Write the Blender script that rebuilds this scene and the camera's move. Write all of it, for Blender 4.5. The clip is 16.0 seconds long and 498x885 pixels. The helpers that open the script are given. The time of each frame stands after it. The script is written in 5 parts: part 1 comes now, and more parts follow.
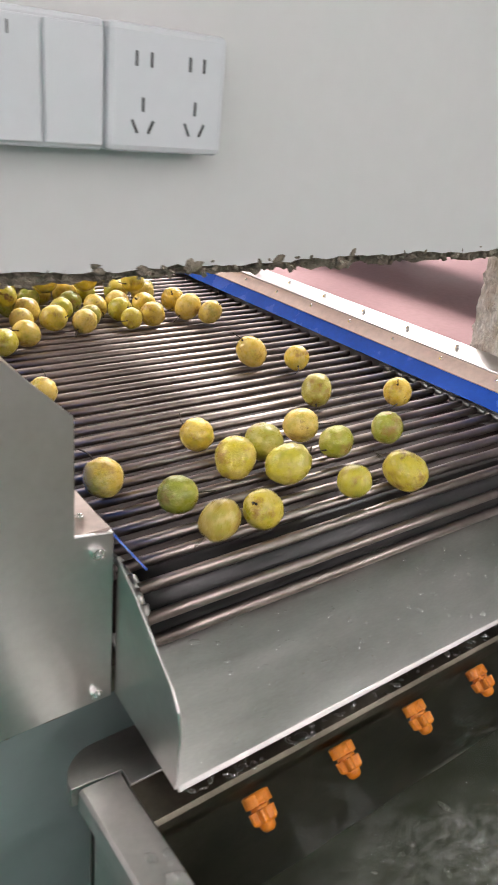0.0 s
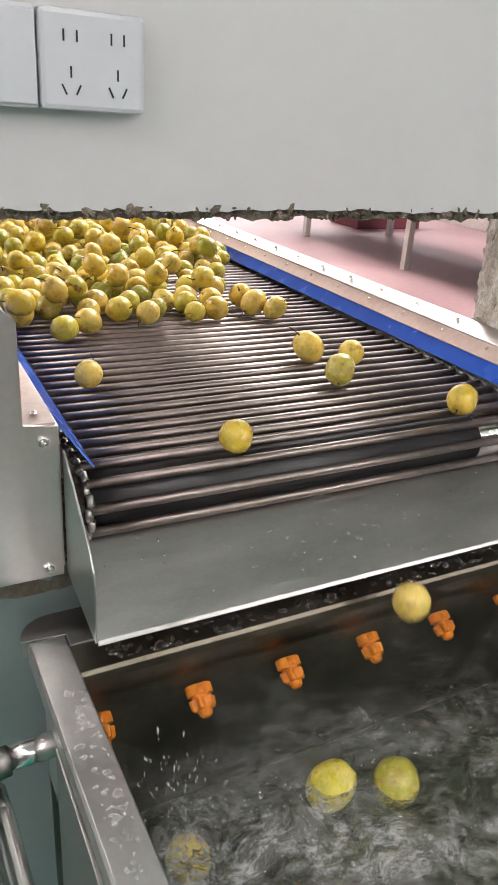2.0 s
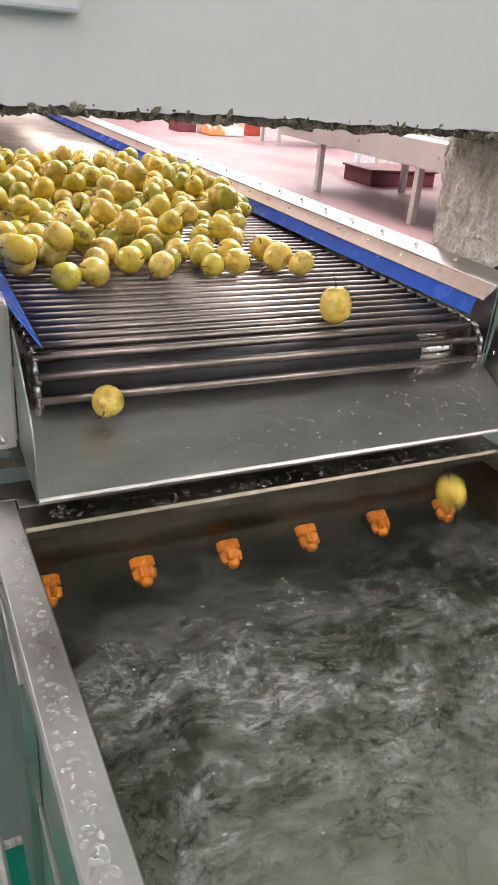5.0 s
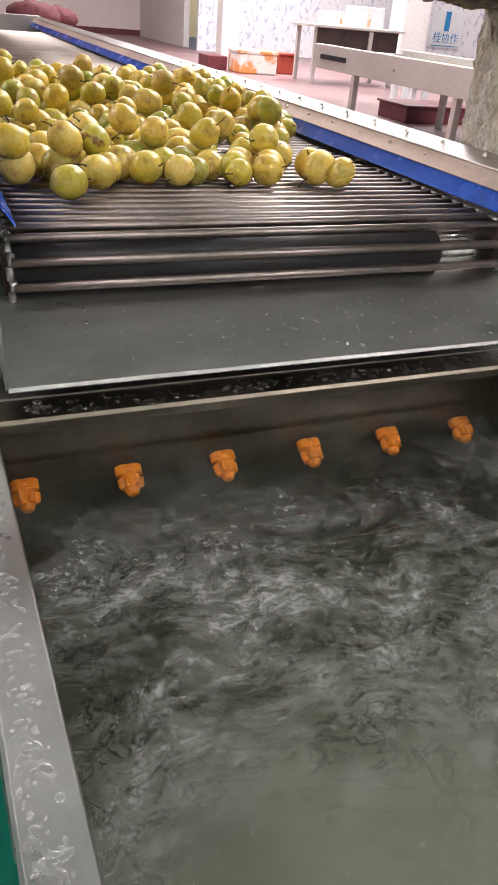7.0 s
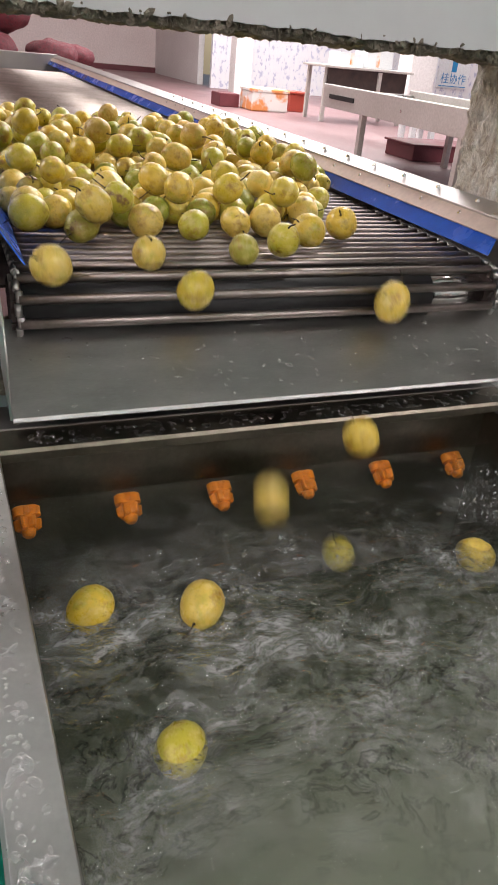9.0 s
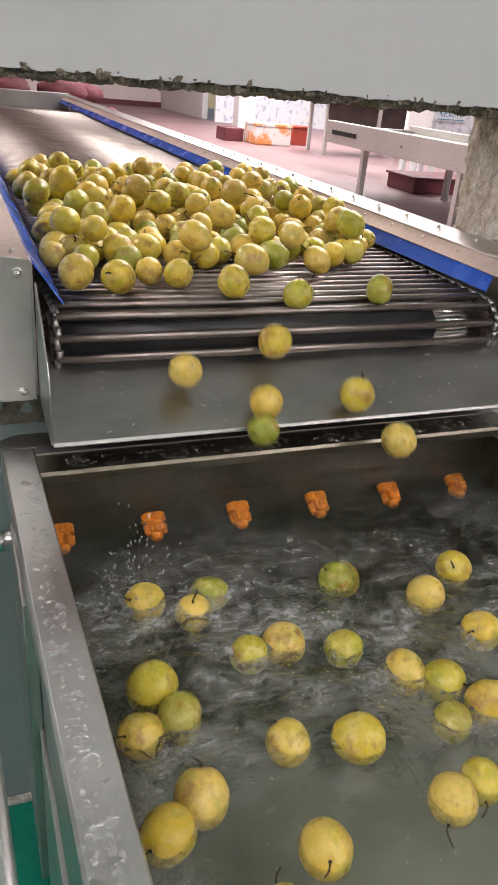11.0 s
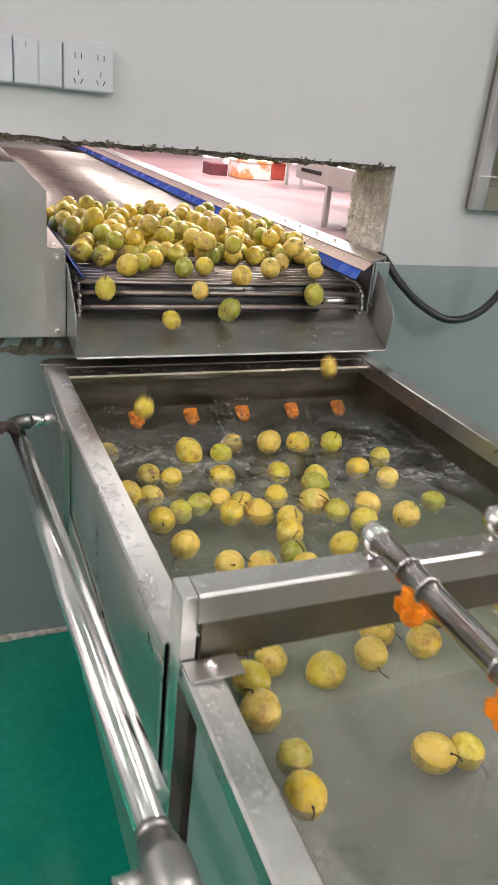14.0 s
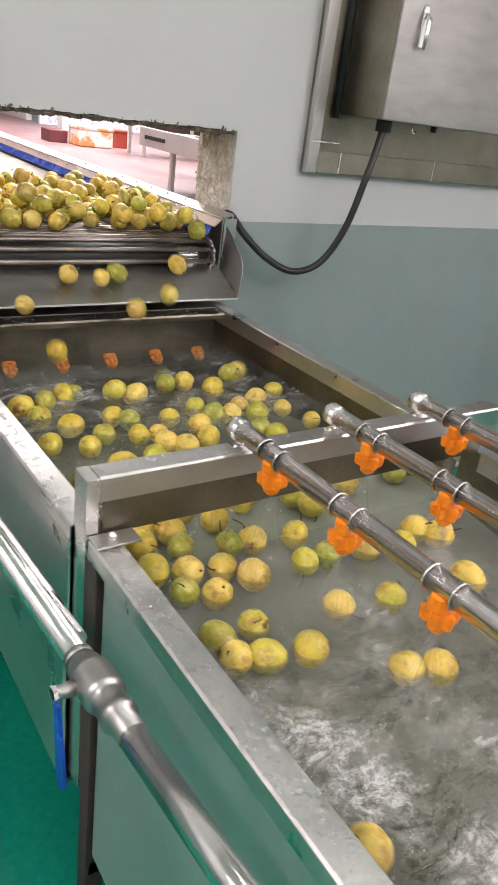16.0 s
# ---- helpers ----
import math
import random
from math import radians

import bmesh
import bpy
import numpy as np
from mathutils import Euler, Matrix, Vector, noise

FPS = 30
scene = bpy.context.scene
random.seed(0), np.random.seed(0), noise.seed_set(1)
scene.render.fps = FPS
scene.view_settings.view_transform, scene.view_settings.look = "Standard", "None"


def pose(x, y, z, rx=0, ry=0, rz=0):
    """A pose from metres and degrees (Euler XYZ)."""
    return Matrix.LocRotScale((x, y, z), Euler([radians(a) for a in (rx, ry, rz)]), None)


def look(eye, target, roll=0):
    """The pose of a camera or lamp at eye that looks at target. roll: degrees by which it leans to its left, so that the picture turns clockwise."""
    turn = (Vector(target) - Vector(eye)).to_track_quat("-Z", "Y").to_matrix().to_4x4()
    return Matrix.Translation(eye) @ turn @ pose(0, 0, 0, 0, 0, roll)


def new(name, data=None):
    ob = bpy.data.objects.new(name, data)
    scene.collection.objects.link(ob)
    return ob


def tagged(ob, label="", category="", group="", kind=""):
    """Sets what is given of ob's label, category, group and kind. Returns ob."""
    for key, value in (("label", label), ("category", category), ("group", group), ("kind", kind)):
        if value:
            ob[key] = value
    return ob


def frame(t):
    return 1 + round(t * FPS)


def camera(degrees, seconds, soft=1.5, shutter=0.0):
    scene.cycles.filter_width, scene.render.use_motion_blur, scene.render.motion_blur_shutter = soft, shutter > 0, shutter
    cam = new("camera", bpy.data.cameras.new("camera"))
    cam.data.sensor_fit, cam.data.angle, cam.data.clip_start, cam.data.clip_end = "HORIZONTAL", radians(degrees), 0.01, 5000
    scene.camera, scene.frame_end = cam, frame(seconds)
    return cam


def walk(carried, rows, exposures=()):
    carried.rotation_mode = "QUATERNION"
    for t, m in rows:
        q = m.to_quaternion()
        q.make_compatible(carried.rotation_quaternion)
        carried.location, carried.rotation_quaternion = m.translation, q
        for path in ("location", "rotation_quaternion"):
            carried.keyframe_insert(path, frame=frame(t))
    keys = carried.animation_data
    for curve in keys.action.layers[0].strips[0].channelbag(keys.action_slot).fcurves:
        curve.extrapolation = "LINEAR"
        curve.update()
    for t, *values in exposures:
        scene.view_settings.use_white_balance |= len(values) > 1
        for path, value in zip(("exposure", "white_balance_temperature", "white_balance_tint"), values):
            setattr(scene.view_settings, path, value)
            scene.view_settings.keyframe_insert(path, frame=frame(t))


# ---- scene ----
cam = camera(37.9, 16.0, 1.1, 0.4)
PATH = [
    (0, (-0.325, -0.696, 1.784), (0.804, 0.718, 0.933), 6.0),
    (0.5, (-0.223, -0.764, 1.77), (0.81, 0.728, 0.93), 5.6),
    (1, (-0.218, -0.86, 1.761), (0.704, 0.713, 0.939), 5.3),
    (1.5, (-0.206, -0.95, 1.748), (0.671, 0.643, 0.916), 4.6),
    (2, (-0.204, -0.99, 1.746), (0.658, 0.61, 0.91), 4.3),
    (2.5, (-0.196, -1.043, 1.739), (0.692, 0.538, 0.895), 5.3),
    (3, (-0.194, -1.12, 1.725), (0.752, 0.403, 0.839), 7.4),
    (3.5, (-0.206, -1.178, 1.717), (0.582, 0.389, 0.757), 5.3),
    (4, (-0.206, -1.186, 1.715), (0.586, 0.393, 0.776), 4.6),
    (4.2, (-0.193, -1.18, 1.716), (0.621, 0.4, 0.799), 4.8),
    (6.3, (-0.084, -1.198, 1.58), (0.656, 0.402, 0.637), 5.0),
    (6.5, (-0.074, -1.19, 1.57), (0.656, 0.386, 0.578), 5.1),
    (7, (-0.058, -1.166, 1.556), (0.654, 0.396, 0.53), 5.2),
    (7.5, (-0.042, -1.153, 1.544), (0.647, 0.399, 0.489), 5.6),
    (8, (-0.037, -1.16, 1.552), (0.655, 0.411, 0.525), 5.7),
    (8.5, (-0.044, -1.176, 1.562), (0.653, 0.407, 0.557), 5.8),
    (9, (-0.054, -1.204, 1.583), (0.649, 0.404, 0.624), 5.7),
    (11.3, (-0.116, -1.316, 1.629), (0.583, 0.344, 0.76), 5.1),
    (11.5, (-0.103, -1.352, 1.634), (0.573, 0.329, 0.787), 4.8),
    (12, (-0.143, -1.458, 1.651), (0.548, 0.221, 0.814), 5.4),
    (12.5, (-0.199, -1.561, 1.664), (0.59, 0.085, 0.845), 5.6),
    (13, (-0.293, -1.7, 1.705), (0.559, -0.081, 0.898), 6.8),
    (13.5, (-0.318, -1.872, 1.718), (0.499, -0.242, 0.897), 6.6),
    (14, (-0.303, -2.11, 1.717), (0.432, -0.442, 0.895), 6.0),
    (14.5, (-0.317, -2.283, 1.723), (0.433, -0.613, 0.917), 5.7),
    (15, (-0.341, -2.341, 1.72), (0.556, -0.744, 0.917), 7.1),
    (15.5, (-0.383, -2.354, 1.71), (0.669, -0.869, 0.882), 8.3),
    (16, (-0.441, -2.326, 1.705), (0.631, -0.863, 0.861), 7.7),
]
walk(cam, [(t, look(eye, target, roll)) for t, eye, target, roll in PATH], [(0, -0.3), (4.2, -0.25), (6.3, -0.45), (9.2, -0.66), (11.3, -0.56), (12.5, -0.38), (14.0, -0.33), (16.0, -0.3)])

# ---- light and exposure ----
world = bpy.data.worlds.new("world")
world.use_nodes = True
scene.world = world
wn = world.node_tree.nodes
sky = world.node_tree.nodes.new("ShaderNodeTexSky")
sky.sky_type, sky.sun_disc, sky.sun_elevation, sky.sun_rotation = "NISHITA", False, radians(48), radians(40)
world.node_tree.links.new(sky.outputs[0], wn["Background"].inputs[0])
wn["Background"].inputs[1].default_value = 0.1


def area(name, eye, target, sx, sy, watts, colour):
    d = bpy.data.lights.new(name, "AREA")
    d.shape, d.size, d.size_y, d.energy, d.color = "RECTANGLE", sx, sy, watts, colour
    ob = new(name, d)
    ob.matrix_world = look(eye, target)
    return ob


# unseen area lamps, placed for brightness: washing room ceiling, packing hall ceiling beyond
WARM = (1.0, 0.852, 0.90)
area("unseen_room_light", (2.4, -2.5, 3.05), (2.0, -2.3, 0), 0.5, 2.4, 72, WARM)
area("unseen_room_light", (2.3, -4.3, 3.05), (2.3, -4.3, 0), 0.5, 2.4, 60, WARM)
area("unseen_room_light", (-0.6, -4.6, 3.05), (-0.6, -4.6, 0), 2.4, 0.5, 54, WARM)
area("unseen_room_light", (-2.2, -1.8, 3.05), (-2.2, -1.8, 0), 0.5, 2.4, 70, WARM)
area("hall_light", (3.0, 2.2, 4.5), (2.2, 1.9, 0), 3.0, 3.0, 800, (1.0, 0.95, 0.93))
area("hall_light", (-2.8, 3.0, 4.5), (-1.2, 2.2, 0), 2.4, 5.0, 680, (1.0, 0.95, 0.93))
area("hall_light", (4.5, 9.5, 4.5), (4.5, 9.5, 0), 6.0, 5.0, 1350, (1.0, 0.95, 0.94))


# ---- materials ----
def nodes_of(name):
    m = bpy.data.materials.new(name)
    m.use_nodes = True
    nt = m.node_tree
    return m, nt, nt.nodes["Principled BSDF"]


def add(nt, kind, **values):
    n = nt.nodes.new(kind)
    for key, v in values.items():
        n.inputs[key.replace("_", " ")].default_value = v
    return n


def ramp(nt, source, stops):
    r = nt.nodes.new("ShaderNodeValToRGB")
    el = r.color_ramp.elements
    while len(el) < len(stops):
        el.new(0.5)
    for e, (p, c) in zip(el, stops):
        e.position, e.color = p, (*c, 1)
    nt.links.new(source, r.inputs[0])
    return r.outputs[0]


def coords(nt, stretch=(1, 1, 1), space="Object"):
    tc = nt.nodes.new("ShaderNodeTexCoord")
    mp = nt.nodes.new("ShaderNodeMapping")
    mp.inputs["Scale"].default_value = stretch
    nt.links.new(tc.outputs[space], mp.inputs[0])
    return mp.outputs[0]


def noise_tex(nt, vec, scale, detail=6, rough=0.6):
    n = add(nt, "ShaderNodeTexNoise", Scale=scale, Detail=detail, Roughness=rough)
    nt.links.new(vec, n.inputs["Vector"])
    return n.outputs[0]


def bump(nt, b, height, strength, distance=0.01):
    n = add(nt, "ShaderNodeBump", Strength=strength, Distance=distance)
    nt.links.new(height, n.inputs["Height"])
    nt.links.new(n.outputs[0], b.inputs["Normal"])


def mixed(nt, fac, a, b):
    n = nt.nodes.new("ShaderNodeMix")
    n.data_type = "RGBA"
    for s, v in ((n.inputs[0], fac), (n.inputs[6], a), (n.inputs[7], b)):
        if hasattr(v, "is_linked"):
            nt.links.new(v, s)
        else:
            s.default_value = v if not isinstance(v, tuple) else (*v, 1)
    return n.outputs[2]


def surface(name, dark, light, rough=(0.4, 0.6), metal=0.0, scale=4, fine=60, relief=0.15, stretch=(1, 1, 1), dist=0.004, spec=0.5, tones=(0.86, 1.06)):
    """A surface of two tones: broad stains, fine grain, relief and uneven gloss."""
    m, nt, b = nodes_of(name)
    v = coords(nt, stretch)
    broad, grain = noise_tex(nt, v, scale), noise_tex(nt, v, fine, 4)
    col = ramp(nt, broad, [(0.3, dark), (0.7, light)])
    g = ramp(nt, grain, [(0.3, (tones[0],) * 3), (0.7, (tones[1],) * 3)])
    mul = nt.nodes.new("ShaderNodeMix")
    mul.data_type, mul.blend_type = "RGBA", "MULTIPLY"
    mul.inputs[0].default_value = 1
    nt.links.new(col, mul.inputs[6]); nt.links.new(g, mul.inputs[7])
    nt.links.new(mul.outputs[2], b.inputs["Base Color"])
    r = ramp(nt, broad, [(0.3, (rough[0],) * 3), (0.7, (rough[1],) * 3)])
    nt.links.new(r, b.inputs["Roughness"])
    b.inputs["Metallic"].default_value = metal
    b.inputs["Specular IOR Level"].default_value = spec
    if relief:
        bump(nt, b, grain, relief, dist)
    return m


STEEL = surface("brushed_steel", (0.50, 0.49, 0.475), (0.63, 0.62, 0.605), (0.26, 0.4), 1.0, 3, 90, 0.02, (1, 1, 1), 0.001, 0.5, (0.965, 1.03))
STEEL_DULL = surface("wet_dull_steel", (0.36, 0.35, 0.33), (0.5, 0.49, 0.47), (0.3, 0.45), 1.0, 5, 120, 0.03, (1, 3, 3), 0.001, 0.5, (0.95, 1.03))
STEEL_BRIGHT = surface("polished_steel", (0.82, 0.80, 0.78), (0.93, 0.91, 0.89), (0.16, 0.28), 1.0, 6, 60, 0.01, (1, 1, 1), 0.001, 0.5, (0.96, 1.03))
STEEL_MATT = surface("matt_panel_steel", (0.55, 0.56, 0.56), (0.66, 0.67, 0.67), (0.42, 0.55), 0.9, 2.5, 60, 0.02, (1, 1, 1), 0.001, 0.5, (0.97, 1.02))
STEEL_STAINED = surface("stained_steel", (0.24, 0.215, 0.165), (0.37, 0.34, 0.28), (0.32, 0.5), 1.0, 6, 90, 0.03, (1, 1, 1), 0.001, 0.5, (0.92, 1.04))
ROD = surface("worn_rod_steel", (0.24, 0.205, 0.185), (0.40, 0.345, 0.315), (0.32, 0.48), 1.0, 7, 70, 0.05, (1, 1, 1))
STEEL_RIM = surface("wet_rim_steel", (0.60, 0.585, 0.565), (0.74, 0.72, 0.70), (0.24, 0.40), 1.0, 9, 110, 0.03, (1, 1, 1), 0.001, 0.5, (0.94, 1.03))
# darker copy of the steel: the tank's dark reflections sit in its base colour
STEEL_TANK = surface("shaded_tank_steel", (0.15, 0.135, 0.10), (0.27, 0.245, 0.195), (0.3, 0.5), 1.0, 6, 90, 0.04, (1, 1, 1), 0.001, 0.5, (0.88, 1.05))
# brown, with the shade of the gaps between the rods put into the colour
BED = surface("dark_brown_bed", (0.025, 0.017, 0.015), (0.075, 0.05, 0.044), (0.5, 0.8), 0.0, 9, 60, 0.2)
PINK_STEEL = surface("film_covered_steel", (0.52, 0.41, 0.35), (0.64, 0.53, 0.46), (0.35, 0.5), 0.3, 3, 60, 0.04)
BLUE = surface("blue_rubber", (0.008, 0.07, 0.40), (0.012, 0.10, 0.56), (0.18, 0.32), 0.0, 8, 90, 0.06)
PLASTIC = surface("white_plastic", (0.54, 0.56, 0.585), (0.585, 0.605, 0.63), (0.26, 0.32), 0.0, 3, 80, 0.0, (1, 1, 1), 0.002, 0.5, (0.99, 1.01))
SLOT = surface("dark_slot", (0.012, 0.012, 0.012), (0.03, 0.03, 0.03), (0.6, 0.8))
PAINT = surface("painted_plaster", (0.53, 0.535, 0.53), (0.555, 0.56, 0.555), (0.36, 0.46), 0.0, 1.6, 35, 0.05, (1, 1, 1), 0.003, 0.5, (0.985, 1.01))
DADO = surface("grey_green_paint", (0.235, 0.285, 0.28), (0.275, 0.325, 0.315), (0.3, 0.42), 0.0, 2.0, 35, 0.05, (1, 1, 1), 0.003, 0.5, (0.97, 1.02))
CONCRETE = surface("broken_concrete", (0.10, 0.085, 0.06), (0.30, 0.26, 0.20), (0.85, 0.98), 0.0, 22, 120, 0.9, (1, 1, 1), 0.012)
PLASTER = surface("raw_pale_plaster", (0.46, 0.38, 0.29), (0.90, 0.88, 0.84), (0.85, 0.98), 0.0, 38, 150, 1.0, (1, 1, 0.4), 0.01, 0.3, (0.7, 1.1))
EPOXY = surface("green_epoxy", (0.005, 0.20, 0.13), (0.010, 0.26, 0.17), (0.08, 0.22), 0.0, 2.5, 40, 0.05)
HALL_FLOOR = surface("pink_dusty_floor", (0.20, 0.115, 0.12), (0.31, 0.195, 0.20), (0.3, 0.5), 0.0, 1.1, 25, 0.1)
HALL_WALL = surface("white_hall_paint", (0.72, 0.7, 0.69), (0.8, 0.79, 0.78), (0.6, 0.7), 0.0, 1.2, 30, 0.05)
HALL_PINK = surface("pinkish_hall_paint", (0.80, 0.69, 0.67), (0.86, 0.77, 0.75), (0.6, 0.7), 0.0, 1.2, 30, 0.05)
CEIL = surface("white_ceiling", (0.7, 0.7, 0.69), (0.76, 0.76, 0.75), (0.8, 0.9), 0.0, 1.2, 30, 0.05)
ORANGE = surface("orange_plastic", (0.95, 0.25, 0.008), (1.0, 0.31, 0.012), (0.3, 0.42), 0.0, 10, 120, 0.06)
RUBBER = surface("black_rubber", (0.012, 0.012, 0.012), (0.03, 0.03, 0.03), (0.35, 0.5), 0.0, 10, 90, 0.1)
STEM = surface("dry_stem", (0.02, 0.014, 0.008), (0.07, 0.05, 0.025), (0.7, 0.9), 0.0, 40, 200, 0.4)
FRAME_GREY = surface("grey_machine_paint", (0.5, 0.48, 0.45), (0.6, 0.58, 0.55), (0.4, 0.55), 0.1, 2, 50, 0.05)
MAROON = surface("maroon_crate", (0.11, 0.022, 0.03), (0.17, 0.04, 0.05), (0.4, 0.6))
RED = surface("red_crate", (0.35, 0.05, 0.035), (0.45, 0.08, 0.05), (0.4, 0.6))
NET = surface("dark_red_net", (0.07, 0.008, 0.015), (0.2, 0.03, 0.045), (0.5, 0.8), 0.0, 35, 150, 0.8, (1, 1, 1), 0.02)
SIGN_BLUE = surface("sign_blue", (0.02, 0.22, 0.5), (0.03, 0.27, 0.58), (0.3, 0.4))
SIGN_WHITE = surface("sign_white", (0.75, 0.78, 0.8), (0.8, 0.83, 0.85), (0.3, 0.4))


def painted_depth():
    """Cloudy water: pale where it is shallow and full of bubbles; the darkening with depth is painted in by height."""
    m, nt, b = nodes_of("murk_painted_by_depth")
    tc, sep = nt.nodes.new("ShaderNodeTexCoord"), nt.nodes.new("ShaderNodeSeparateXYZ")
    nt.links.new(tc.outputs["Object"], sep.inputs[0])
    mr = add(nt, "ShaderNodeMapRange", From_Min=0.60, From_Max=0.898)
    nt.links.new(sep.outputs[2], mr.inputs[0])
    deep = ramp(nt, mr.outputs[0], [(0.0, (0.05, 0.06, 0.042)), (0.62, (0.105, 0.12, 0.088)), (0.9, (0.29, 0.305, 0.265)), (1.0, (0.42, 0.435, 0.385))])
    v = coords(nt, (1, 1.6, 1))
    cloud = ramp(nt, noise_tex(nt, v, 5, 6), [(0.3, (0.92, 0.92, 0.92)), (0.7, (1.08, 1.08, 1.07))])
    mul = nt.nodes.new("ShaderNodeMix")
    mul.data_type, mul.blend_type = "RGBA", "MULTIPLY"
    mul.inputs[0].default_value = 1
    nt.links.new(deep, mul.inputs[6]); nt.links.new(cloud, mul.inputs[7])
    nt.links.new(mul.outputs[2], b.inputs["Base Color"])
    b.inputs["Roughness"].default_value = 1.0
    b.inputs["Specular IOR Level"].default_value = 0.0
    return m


MURK = painted_depth()



def foam_box():
    m, nt, b = nodes_of("foam_box")
    v = coords(nt)
    n = noise_tex(nt, v, 4, 5)
    nt.links.new(ramp(nt, n, [(0.45, (0.78, 0.77, 0.74)), (0.55, (0.75, 0.3, 0.1))]), b.inputs["Base Color"])
    b.inputs["Roughness"].default_value = 0.7
    return m


def tile_wall():
    m, nt, b = nodes_of("speckled_wall_tiles")
    v = coords(nt, (1, 1, 0.6))
    n = noise_tex(nt, v, 13, 3)
    nt.links.new(ramp(nt, n, [(0.4, (0.8, 0.8, 0.83)), (0.56, (0.76, 0.77, 0.82)), (0.62, (0.5, 0.52, 0.66))]), b.inputs["Base Color"])
    b.inputs["Roughness"].default_value = 0.25
    return m


def fruit_skin():
    m, nt, b = nodes_of("passion_fruit_skin")
    info = nt.nodes.new("ShaderNodeObjectInfo")
    tc = nt.nodes.new("ShaderNodeTexCoord")
    off = nt.nodes.new("ShaderNodeVectorMath")
    off.operation = "ADD"
    mul = nt.nodes.new("ShaderNodeMath")
    mul.operation, mul.inputs[1].default_value = "MULTIPLY", 37.0
    nt.links.new(info.outputs["Random"], mul.inputs[0])
    nt.links.new(tc.outputs["Object"], off.inputs[0]); nt.links.new(mul.outputs[0], off.inputs[1])
    v = off.outputs[0]
    base = ramp(nt, info.outputs["Random"], [(0.0, (0.72, 0.50, 0.075)), (0.2, (0.70, 0.52, 0.12)), (0.4, (0.66, 0.46, 0.04)), (0.58, (0.60, 0.48, 0.05)), (0.76, (0.46, 0.43, 0.04)), (0.9, (0.26, 0.30, 0.03)), (1.0, (0.56, 0.36, 0.08))])
    green = mixed(nt, ramp(nt, noise_tex(nt, v, 26, 5), [(0.50, (0, 0, 0)), (0.70, (0.7, 0.7, 0.7))]), base, (0.30, 0.33, 0.03))
    pale = mixed(nt, ramp(nt, noise_tex(nt, v, 50, 5, 0.65), [(0.48, (0, 0, 0)), (0.68, (0.55, 0.55, 0.55))]), green, (0.74, 0.61, 0.25))
    brown = mixed(nt, ramp(nt, noise_tex(nt, v, 27, 8, 0.7), [(0.52, (0, 0, 0)), (0.65, (0.75, 0.75, 0.75))]), pale, (0.30, 0.14, 0.04))
    blotch = mixed(nt, ramp(nt, noise_tex(nt, v, 17, 6, 0.65), [(0.63, (0, 0, 0)), (0.69, (0.9, 0.9, 0.9))]), brown, (0.13, 0.05, 0.022))
    speck = mixed(nt, ramp(nt, noise_tex(nt, v, 380, 3), [(0.62, (0, 0, 0)), (0.72, (0.35, 0.35, 0.35))]), blotch, (0.2, 0.11, 0.03))
    nt.links.new(speck, b.inputs["Base Color"])
    nt.links.new(ramp(nt, noise_tex(nt, v, 90, 4), [(0.3, (0.2,) * 3), (0.7, (0.42,) * 3)]), b.inputs["Roughness"])
    b.inputs["Subsurface Weight"].default_value = 0.0
    bump(nt, b, noise_tex(nt, v, 210, 6), 0.35, 0.002)
    return m


